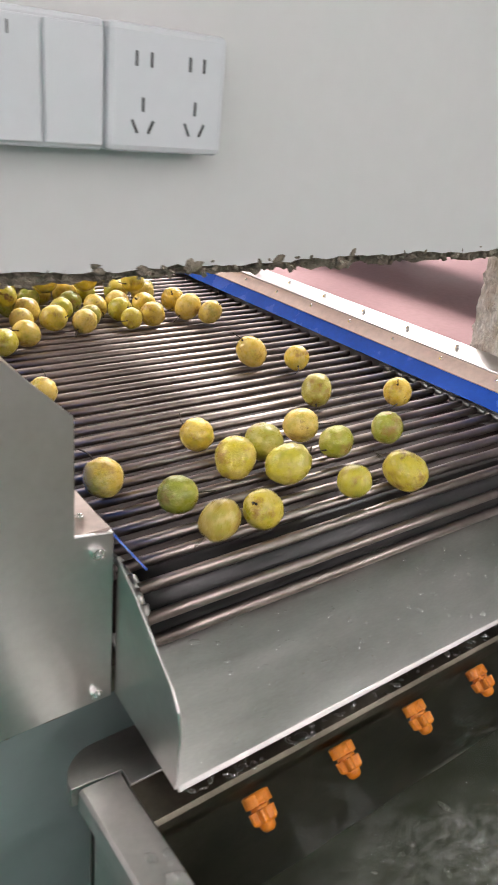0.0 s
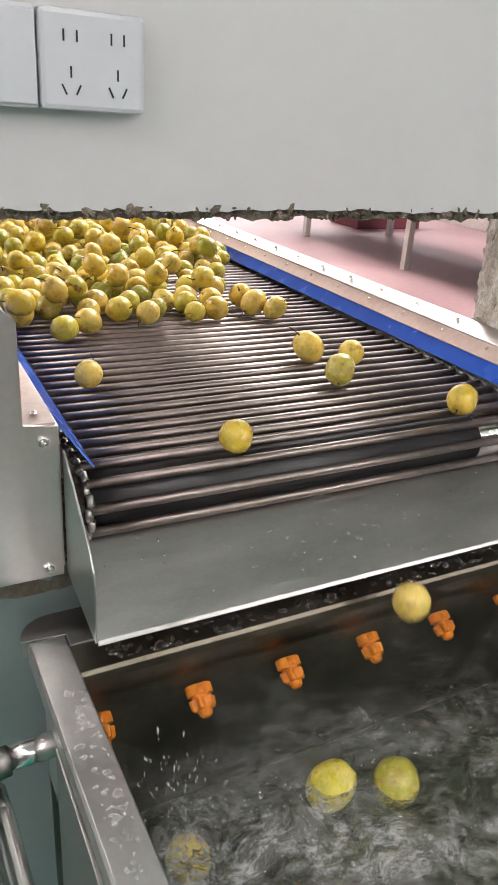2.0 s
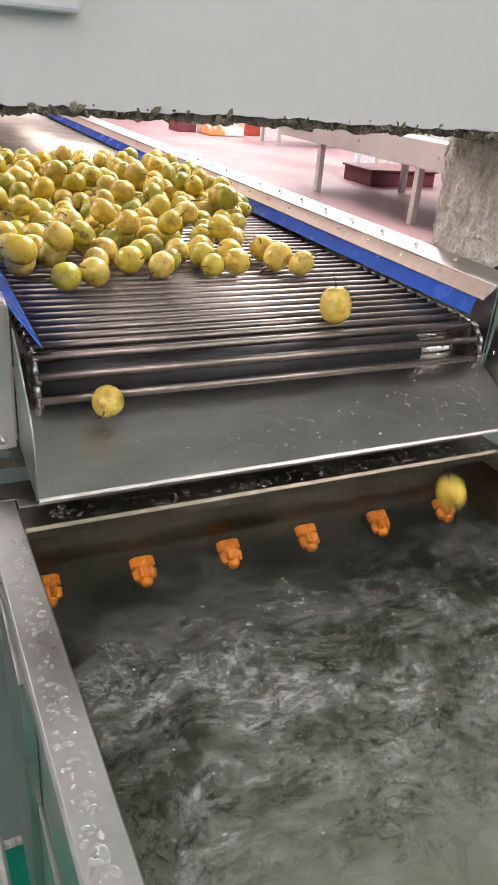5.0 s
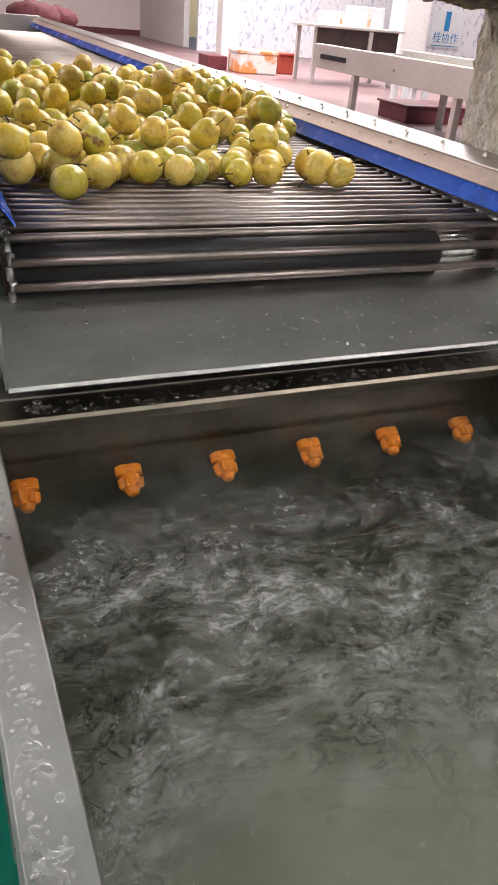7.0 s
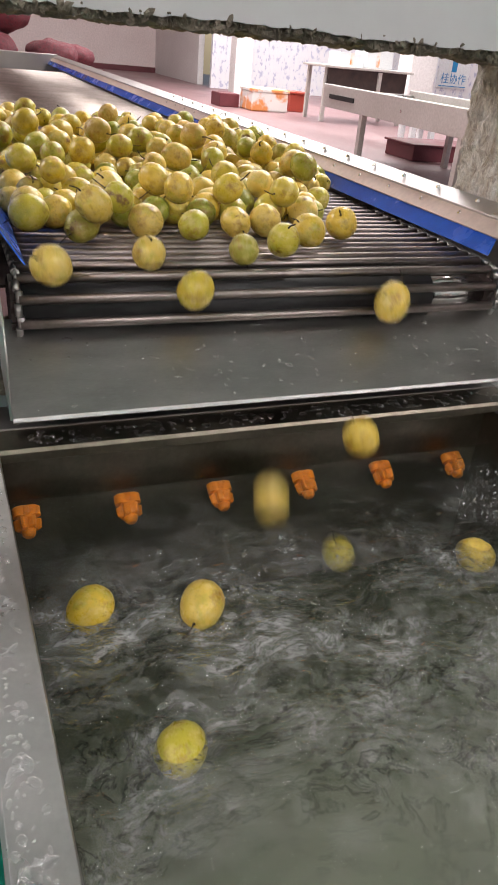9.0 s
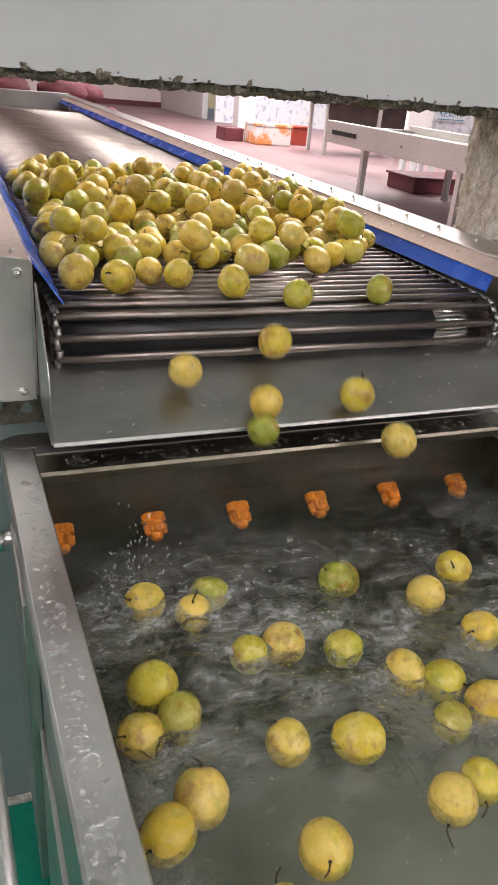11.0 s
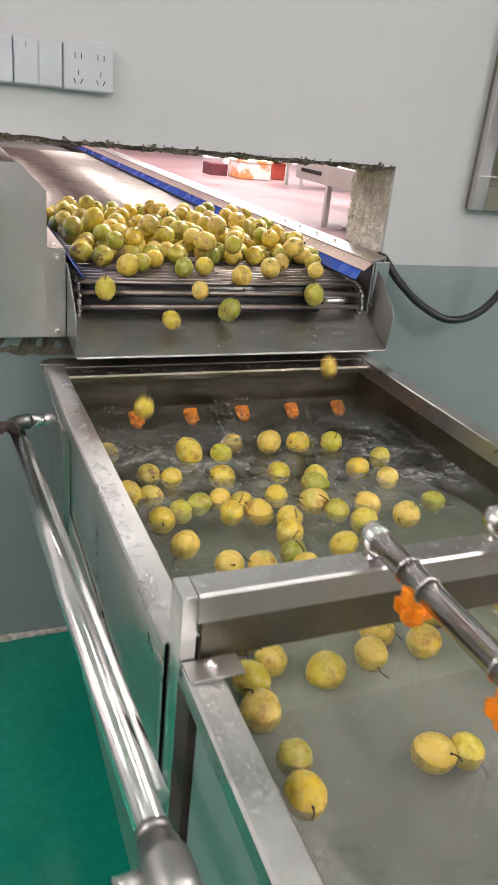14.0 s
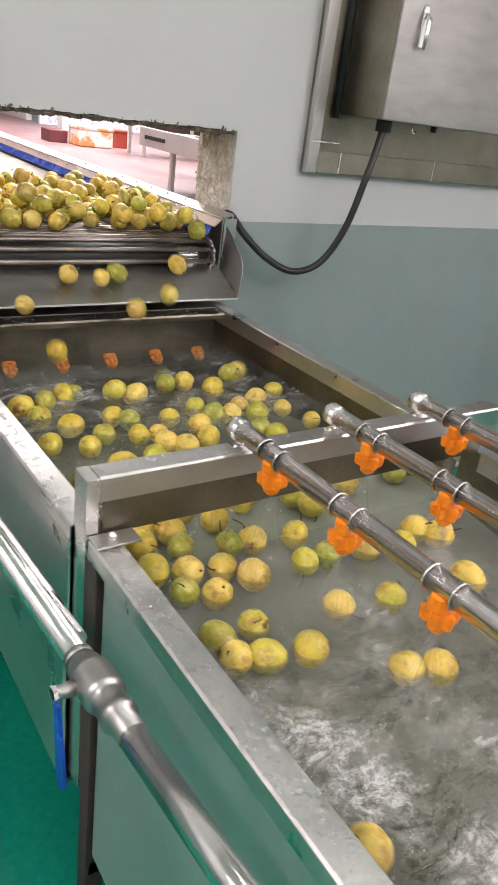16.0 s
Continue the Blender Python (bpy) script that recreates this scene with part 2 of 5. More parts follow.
def water_mat(name, tint, haze, churn, foam, centre, reach):
    """Cloudy water: see-through with hanging silt, mirror gloss that grows at grazing angles, torn streaks that paint
    ripple glints, bubbles and dark reflections where it is churned (round y = centre, as far as reach), and patches of
    foam."""
    m, nt, b = nodes_of(name)

    def math2(op, p, q):
        k = nt.nodes.new("ShaderNodeMath")
        k.operation = op
        for sock, val in zip(k.inputs, (p, q)):
            if hasattr(val, "is_linked"):
                nt.links.new(val, sock)
            else:
                sock.default_value = val
        return k.outputs[0]

    v = coords(nt, (1, 1, 1))
    n0 = add(nt, "ShaderNodeTexNoise", Scale=7, Detail=4)
    nt.links.new(v, n0.inputs["Vector"])

    def warped(amount, stretch):
        k = nt.nodes.new("ShaderNodeVectorMath")
        k.operation = "MULTIPLY_ADD"
        nt.links.new(n0.outputs["Color"], k.inputs[0])
        k.inputs[1].default_value = (amount,) * 3
        nt.links.new(coords(nt, stretch), k.inputs[2])
        return k.outputs[0]

    w = warped(0.22, (0.8, 1.5, 1))
    # how churned the water is: strongest below the falling fruit
    sep = nt.nodes.new("ShaderNodeSeparateXYZ")
    nt.links.new(v, sep.inputs[0])
    off = math2("ABSOLUTE", math2("SUBTRACT", sep.outputs[1], centre), 0.0)
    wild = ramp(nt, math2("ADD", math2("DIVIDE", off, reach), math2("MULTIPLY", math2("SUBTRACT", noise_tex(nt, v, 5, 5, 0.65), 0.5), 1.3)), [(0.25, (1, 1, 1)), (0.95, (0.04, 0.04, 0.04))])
    # streaks: thin torn crests, bright ones painting glints and bubbles, dark ones painting reflections
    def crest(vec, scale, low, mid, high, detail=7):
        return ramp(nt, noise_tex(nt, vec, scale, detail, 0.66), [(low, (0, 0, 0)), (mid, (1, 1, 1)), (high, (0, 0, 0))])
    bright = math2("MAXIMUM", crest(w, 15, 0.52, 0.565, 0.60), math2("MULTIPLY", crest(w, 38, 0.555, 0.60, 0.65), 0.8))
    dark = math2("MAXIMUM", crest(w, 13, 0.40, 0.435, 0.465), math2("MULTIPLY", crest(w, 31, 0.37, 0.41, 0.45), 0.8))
    glint = math2("MULTIPLY", math2("MULTIPLY", bright, wild), churn)
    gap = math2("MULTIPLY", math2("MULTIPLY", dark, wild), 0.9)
    # fine torn relief over the waves of the surface
    ripple = math2("ADD", math2("MULTIPLY", noise_tex(nt, w, 26, 5, 0.6), math2("ADD", wild, 0.12)), math2("MULTIPLY", noise_tex(nt, w, 75, 3, 0.5), math2("MULTIPLY", math2("ADD", wild, 0.25), 0.22)))
    bp = add(nt, "ShaderNodeBump", Strength=1.0, Distance=0.014)
    nt.links.new(ripple, bp.inputs["Height"])
    glassy = add(nt, "ShaderNodeBsdfTransparent", Color=(*tint, 1))
    silt = nt.nodes.new("ShaderNodeBsdfDiffuse")
    nt.links.new(ramp(nt, noise_tex(nt, w, 9, 8, 0.7), [(0.3, (0.09, 0.10, 0.075)), (0.7, (0.23, 0.242, 0.20))]), silt.inputs["Color"])
    nt.links.new(bp.outputs[0], silt.inputs["Normal"])
    # diffuse colours of the painted dark reflections and bright glints
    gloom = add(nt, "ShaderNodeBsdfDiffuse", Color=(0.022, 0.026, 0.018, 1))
    bubble_glint = add(nt, "ShaderNodeBsdfDiffuse", Color=(0.50, 0.52, 0.47, 1))
    white = add(nt, "ShaderNodeBsdfDiffuse", Color=(0.78, 0.79, 0.77, 1))
    nt.links.new(bp.outputs[0], white.inputs["Normal"]); nt.links.new(bp.outputs[0], bubble_glint.inputs["Normal"])

    def blend(fac, p, q):
        k = nt.nodes.new("ShaderNodeMixShader")
        if hasattr(fac, "is_linked"):
            nt.links.new(fac, k.inputs[0])
        else:
            k.inputs[0].default_value = fac
        nt.links.new(p, k.inputs[1]); nt.links.new(q, k.inputs[2])
        return k.outputs[0]

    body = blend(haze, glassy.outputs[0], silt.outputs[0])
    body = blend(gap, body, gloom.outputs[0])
    body = blend(glint, body, bubble_glint.outputs[0])
    clump = ramp(nt, noise_tex(nt, warped(0.1, (1, 1, 1)), 6.5, 5, 0.6), [(0.45, (0, 0, 0)), (0.58, (1, 1, 1))])
    froth = ramp(nt, noise_tex(nt, warped(0.12, (1, 1.3, 1)), 46, 9, 0.8), [(0.40, (0, 0, 0)), (0.60, (1, 1, 1))])
    body = blend(math2("MULTIPLY", math2("MULTIPLY", math2("MULTIPLY", clump, froth), wild), foam), body, white.outputs[0])
    gloss = add(nt, "ShaderNodeBsdfGlossy", Color=(0.97, 0.97, 0.96, 1), Roughness=0.02)
    edge = add(nt, "ShaderNodeLayerWeight", Blend=0.5)
    nt.links.new(bp.outputs[0], gloss.inputs["Normal"]); nt.links.new(bp.outputs[0], edge.inputs["Normal"])
    shine = math2("ADD", math2("MULTIPLY", math2("POWER", edge.outputs["Facing"], 5.0), 0.95), 0.025)
    nt.links.new(blend(shine, body, gloss.outputs[0]), nt.nodes["Material Output"].inputs["Surface"])
    return m


SKIN = fruit_skin()
FOAM_BOX = foam_box()
TILE_WALL = tile_wall()
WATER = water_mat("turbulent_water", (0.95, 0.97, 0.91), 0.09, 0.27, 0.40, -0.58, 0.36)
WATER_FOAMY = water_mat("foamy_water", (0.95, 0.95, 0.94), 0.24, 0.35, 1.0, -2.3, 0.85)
mdrop, ntd, bd = nodes_of("water_drops")
d_clear = add(ntd, "ShaderNodeBsdfTransparent", Color=(0.985, 0.99, 0.99, 1))
d_gloss = add(ntd, "ShaderNodeBsdfGlossy", Color=(1, 1, 1, 1), Roughness=0.06)
d_edge = add(ntd, "ShaderNodeLayerWeight", Blend=0.5)
d_fres = ntd.nodes.new("ShaderNodeMapRange")
d_fres.inputs["From Min"].default_value, d_fres.inputs["To Min"].default_value, d_fres.inputs["To Max"].default_value = 0.2, 0.13, 0.85
ntd.links.new(d_edge.outputs["Facing"], d_fres.inputs[0])
d_mix = ntd.nodes.new("ShaderNodeMixShader")
for d_from, d_to in ((d_fres.outputs[0], d_mix.inputs[0]), (d_clear.outputs[0], d_mix.inputs[1]), (d_gloss.outputs[0], d_mix.inputs[2]), (d_mix.outputs[0], ntd.nodes["Material Output"].inputs["Surface"])):
    ntd.links.new(d_from, d_to)
DROPS = mdrop
mmist, ntm, bmist = nodes_of("fine_spray")
bmist.inputs["Base Color"].default_value = (0.85, 0.87, 0.87, 1)
bmist.inputs["Roughness"].default_value = 0.3
bmist.inputs["Alpha"].default_value = 0.09
SPRAY = mmist
mthrown, ntw, bthrown = nodes_of("thrown_water")
bthrown.inputs["Base Color"].default_value = (0.85, 0.87, 0.86, 1)
bthrown.inputs["Roughness"].default_value = 0.08
bthrown.inputs["Alpha"].default_value = 0.3
THROWN = mthrown
mtube, ntt, btube = nodes_of("glowing_tube")
btube.inputs["Emission Color"].default_value = (1.0, 0.95, 0.93, 1)
btube.inputs["Emission Strength"].default_value = 38.0
TUBE = mtube


# ---- building helpers ----
def box(bm, x0, x1, y0, y1, z0, z1, bevel=0.0):
    made = bmesh.ops.create_cube(bm, size=1, matrix=Matrix.Translation(((x0 + x1) / 2, (y0 + y1) / 2, (z0 + z1) / 2)) @ Matrix.Diagonal((x1 - x0, y1 - y0, z1 - z0, 1)))
    if bevel:
        edges = list({e for v in made["verts"] for e in v.link_edges})
        bmesh.ops.bevel(bm, geom=edges, offset=bevel, segments=2, affect="EDGES", profile=0.5)
    return bm


def prism(bm, outline, axis, a, b, bevel=0.0):
    """A plate: an outline in the two other axes, pulled along axis from a to b."""
    def at(p, q, r):
        return {"x": (r, p, q), "y": (p, r, q), "z": (p, q, r)}[axis]
    lo = [bm.verts.new(at(p, q, a)) for p, q in outline]
    hi = [bm.verts.new(at(p, q, b)) for p, q in outline]
    n = len(outline)
    faces = [bm.faces.new(lo), bm.faces.new(hi[::-1])]
    for i in range(n):
        faces.append(bm.faces.new((lo[i], hi[i], hi[(i + 1) % n], lo[(i + 1) % n])))
    bmesh.ops.recalc_face_normals(bm, faces=faces)
    if bevel:
        bmesh.ops.bevel(bm, geom=list({e for f in faces for e in f.edges}), offset=bevel, segments=1, affect="EDGES")
    return bm


def tube(bm, points, radius, sides=16, cap=True):
    """A round bar or hose along points."""
    pts = [Vector(p) for p in points]
    rings = []
    side = None
    for i, p in enumerate(pts):
        d = (pts[min(i + 1, len(pts) - 1)] - pts[max(i - 1, 0)]).normalized()
        if side is None:
            side = d.orthogonal().normalized()
        side = (side - d * side.dot(d)).normalized()
        up = d.cross(side)
        r = radius[i] if isinstance(radius, (list, tuple)) else radius
        rings.append([bm.verts.new(p + (side * math.cos(2 * math.pi * k / sides) + up * math.sin(2 * math.pi * k / sides)) * r) for k in range(sides)])
    for a, b in zip(rings, rings[1:]):
        for k in range(sides):
            f = bm.faces.new((a[k], a[(k + 1) % sides], b[(k + 1) % sides], b[k]))
            f.smooth = True
    if cap:
        bm.faces.new(rings[0][::-1]); bm.faces.new(rings[-1])
    return bm


def curve_through(points, n=8):
    """Points on a smooth line through the given ones."""
    p = [Vector(q) for q in points]
    out = []
    for i in range(len(p) - 1):
        a, b, c, d = p[max(i - 1, 0)], p[i], p[i + 1], p[min(i + 2, len(p) - 1)]
        for k in range(n):
            t = k / n
            out.append(0.5 * ((2 * b) + (c - a) * t + (2 * a - 5 * b + 4 * c - d) * t * t + (3 * b - a - 3 * c + d) * t ** 3))
    return out + [p[-1]]


def mesh_of(name, bm, material, smooth=False):
    me = bpy.data.meshes.new(name)
    bm.normal_update()
    bm.to_mesh(me)
    bm.free()
    me.materials.append(material)
    if smooth:
        me.polygons.foreach_set("use_smooth", [True] * len(me.polygons))
    return me


def part(name, bm, material, parent=None, label="", smooth=False):
    ob = new(name, mesh_of(name, bm, material, smooth))
    if parent:
        ob.parent = parent
    if label:
        tagged(ob, label)
    return ob


def thing(name, label, category, group="", at=(0, 0, 0)):
    ob = new(name)
    ob.location = at
    return tagged(ob, label, category, group)


def structure(name, bm, material, label="", smooth=False):
    return tagged(part(name, bm, material, None, "", smooth), label, "", "", "structure")


B = bmesh.new
SPEED = 0.098          # belt, metres a second
PITCH, ROD_R = 0.0385, 0.0078
ROD_Z, END_Y, END_R = 1.245, -0.035, 0.058
WATER_Z = 0.915
HALL_Z = 0.76          # floor of the hall beyond the wall


# ---- washing room and hall ----
def broken_edge(rng, a, b, n, base, amp):
    """Uneven heights of a broken masonry edge from a to b."""
    out = []
    for i in range(n + 1):
        x = a + (b - a) * i / n
        h = base + amp * noise.fractal(Vector((x * 9, 3.1, 0)), 0.8, 2.0, 4) + amp * 0.5 * noise.noise(Vector((x * 55, 7, 1)))
        out.append((x, h))
    return out


def rough_block(bm, x0, x1, y0, y1, low, high, nx, ny, nz, amp, seed):
    """A block of broken masonry whose faces are cut into a grid and roughened; low and high give its bottom and top along x."""
    def spot(i, j, k):
        x = x0 + (x1 - x0) * i / nx
        y = y0 + (y1 - y0) * j / ny
        z = low(x) + (high(x) - low(x)) * k / nz
        p = Vector((x, y, z))
        d = noise.noise_vector(p * 34 + Vector((seed, 0, 0))) * amp + noise.noise_vector(p * 90 + Vector((seed, 9, 0))) * amp * 0.6
        return p + d
    grid = {}
    def v(i, j, k):
        if (i, j, k) not in grid:
            grid[i, j, k] = bm.verts.new(spot(i, j, k))
        return grid[i, j, k]
    for i in range(nx):
        for j in range(ny):
            for k in (0, nz):
                bm.faces.new((v(i, j, k), v(i + 1, j, k), v(i + 1, j + 1, k), v(i, j + 1, k)))
        for k in range(nz):
            for j in (0, ny):
                bm.faces.new((v(i, j, k), v(i, j, k + 1), v(i + 1, j, k + 1), v(i + 1, j, k)))
    for j in range(ny):
        for k in range(nz):
            for i in (0, nx):
                bm.faces.new((v(i, j, k), v(i, j + 1, k), v(i, j + 1, k + 1), v(i, j, k + 1)))
    bmesh.ops.recalc_face_normals(bm, faces=bm.faces[:])


def washing_room():
    hole_l, hole_r, hole_t, hole_b = -0.5, 1.033, 1.602, 1.07
    rng = random.Random(4)
    # front skin of the wall round the opening, its upper edge uneven
    edge = broken_edge(rng, hole_l, hole_r, 150, hole_t, 0.006)
    bm = B()
    outline = [(-3.2, 1.303), (hole_l, 1.303)] + [(x, h + 0.007) for x, h in edge] + [(hole_r + 0.004, 1.303), (3.6, 1.303), (3.6, 3.1), (-3.2, 3.1)]
    prism(bm, outline, "y", 0.0, 0.022)
    wall = structure("wall_north", bm, PAINT, "white painted plaster wall with a broken opening")
    bm = B()
    low = [(hole_l, 1.303), (-3.2, 1.303), (-3.2, 0.0), (3.6, 0.0), (3.6, 1.303), (hole_r + 0.004, 1.303), (hole_r, hole_b)]
    low += [(x, h) for x, h in broken_edge(rng, hole_r, hole_l, 90, hole_b, 0.006)]
    prism(bm, low[::-1], "y", 0.0, 0.022)
    structure("wall_north_lower", bm, DADO, "grey-green painted lower part of the wall")
    # masonry body behind the skin
    bm = B()
    box(bm, -3.2, hole_l, 0.022, 0.25, 0, 3.1); box(bm, hole_r + 0.01, 3.6, 0.022, 0.25, 0, 3.1)
    box(bm, hole_l, hole_r + 0.01, 0.022, 0.25, hole_t + 0.035, 3.1); box(bm, hole_l, hole_r + 0.01, 0.022, 0.25, 0, hole_b - 0.03)
    structure("wall_core", bm, CONCRETE, "masonry body of the wall")
    bm = B()
    rough_block(bm, hole_l, hole_r + 0.02, 0.012, 0.25, lambda x: hole_t - 0.006 + 0.009 * noise.noise(Vector((x * 16, 2, 2))), lambda x: hole_t + 0.036, 200, 14, 3, 0.008, 3.0)
    structure("lintel_edge", bm, CONCRETE, "dark broken masonry edge above the opening")
    bm = B()
    rough_block(bm, hole_r - 0.006, hole_r + 0.02, 0.016, 0.252, lambda x: 1.0, lambda x: hole_t + 0.004, 3, 34, 80, 0.011, 8.0)
    structure("jamb", bm, PLASTER, "raw pale broken plaster jamb of the opening")
    bm = B()
    rough_block(bm, hole_l, hole_r + 0.02, -0.004, 0.25, lambda x: hole_b - 0.05, lambda x: hole_b, 90, 8, 2, 0.01, 5.0)
    structure("sill_edge", bm, CONCRETE, "broken masonry sill below the conveyor")
    # crumbs of plaster that stick to the broken edge
    bm = B()
    for i in range(420):
        x = rng.uniform(hole_l, hole_r)
        r = rng.uniform(0.0018, 0.0045) * (1.8 if rng.random() < 0.12 else 1)
        mt = Matrix.Translation((x, rng.uniform(-0.003, 0.014), hole_t + 0.004 + rng.uniform(-0.008, 0.008))) @ Euler((rng.random() * 6, rng.random() * 6, 0)).to_matrix().to_4x4() @ Matrix.Diagonal((1.5, 0.7, 0.8, 1))
        bmesh.ops.create_icosphere(bm, subdivisions=1, radius=r, matrix=mt)
    for vtx in bm.verts:
        vtx.co += noise.noise_vector(vtx.co * 140) * 0.003
    tagged(part("plaster_crumbs", bm, CONCRETE), "dark crumbs of broken plaster along the opening", "rubble", "", "stuff")
    # floor, ceiling and the other walls
    structure("floor", box(B(), -3.2, 3.6, -6.0, 0.0, -0.1, 0.0), EPOXY, "glossy green epoxy floor")
    structure("ceiling", box(B(), -3.2, 3.6, -6.0, 0.0, 3.1, 3.2), CEIL, "plain white ceiling")
    for nm, a in (("wall_south", (-3.2, 3.6, -6.1, -6.0)), ("wall_west", (-3.3, -3.2, -6.0, 0.0)), ("wall_east", (3.6, 3.7, -6.0, 0.0))):
        structure(nm, box(B(), *a, 1.303, 3.1), PAINT, "white painted plaster wall")
        structure(nm + "_lower", box(B(), *a, 0.0, 1.303), DADO, "grey-green painted lower wall")
    bm = B(); rough_block(bm, -3.2, 3.6, -0.022, -0.001, lambda x: 0.0005, lambda x: 0.012 + 0.006 * noise.noise(Vector((x * 8, 0, 0))), 120, 1, 1, 0.003, 1.0)
    structure("baseboard", bm, PLASTER, "rough pale mortar line at the foot of the wall")


def hall():
    z = HALL_Z
    structure("hall_floor", box(B(), -4.0, 12.0, 0.25, 20.0, z - 0.1, z), HALL_FLOOR, "dusty pinkish concrete floor")
    structure("hall_ceiling", box(B(), -4.0, 12.0, 0.25, 20.0, 4.6, 4.7), CEIL, "plain white hall ceiling")
    structure("hall_wall_west", box(B(), -4.1, -4.0, 0.25, 20.0, z, 4.6), HALL_PINK, "pinkish painted hall wall")
    structure("hall_wall_east", box(B(), 12.0, 12.1, 0.25, 20.0, z, 4.6), HALL_WALL, "white hall wall")
    structure("hall_wall_north", box(B(), -4.0, 5.0, 18.4, 18.5, z, 4.6), HALL_PINK, "pinkish painted hall end wall")
    structure("hall_wall_return", box(B(), 5.0, 5.12, 14.9, 18.4, z, 4.6), HALL_WALL, "white return wall")
    structure("hall_wall_tiled", box(B(), 5.0, 12.0, 14.0, 14.1, z, 4.6), TILE_WALL, "pale blue speckled tiled wall")
    structure("hall_column", box(B(), 4.98, 5.3, 12.6, 12.9, z, 4.6, 0.01), HALL_WALL, "square white column")
    structure("hall_column", box(B(), 6.94, 7.41, 9.9, 10.3, z, 4.6, 0.01), HALL_WALL, "square white column")
    structure("hall_partition", box(B(), 7.42, 12.0, 10.4, 10.5, z, 4.6), TILE_WALL, "pale blue speckled tiled wall")
    structure("hall_baseboard", box(B(), -4.0, 5.0, 18.36, 18.398, z, z + 0.12), MAROON, "dark red baseboard")


# ---- conveyor ----
def belt_spot(s):
    """Where a rod lies that has s metres to go to the end roller: y and z."""
    if s > 0:
        return END_Y + s, ROD_Z
    a = -s / END_R
    if a < math.pi:
        return END_Y - END_R * math.sin(a), ROD_Z - END_R + END_R * math.cos(a)
    return END_Y + (-s - math.pi * END_R), ROD_Z - 2 * END_R


RODS = []


def bolt(bm, p, axis="z", r=0.006, h=0.005):
    turn = {"z": Matrix(), "y": Euler((math.pi / 2, 0, 0)).to_matrix().to_4x4(), "x": Euler((0, math.pi / 2, 0)).to_matrix().to_4x4()}[axis]
    bmesh.ops.create_cone(bm, cap_ends=True, segments=6, radius1=r, radius2=r * 0.85, depth=h, matrix=Matrix.Translation(p) @ turn)
    bmesh.ops.create_uvsphere(bm, u_segments=8, v_segments=5, radius=r * 0.55, matrix=Matrix.Translation(p) @ turn @ Matrix.Translation((0, 0, h / 2)))


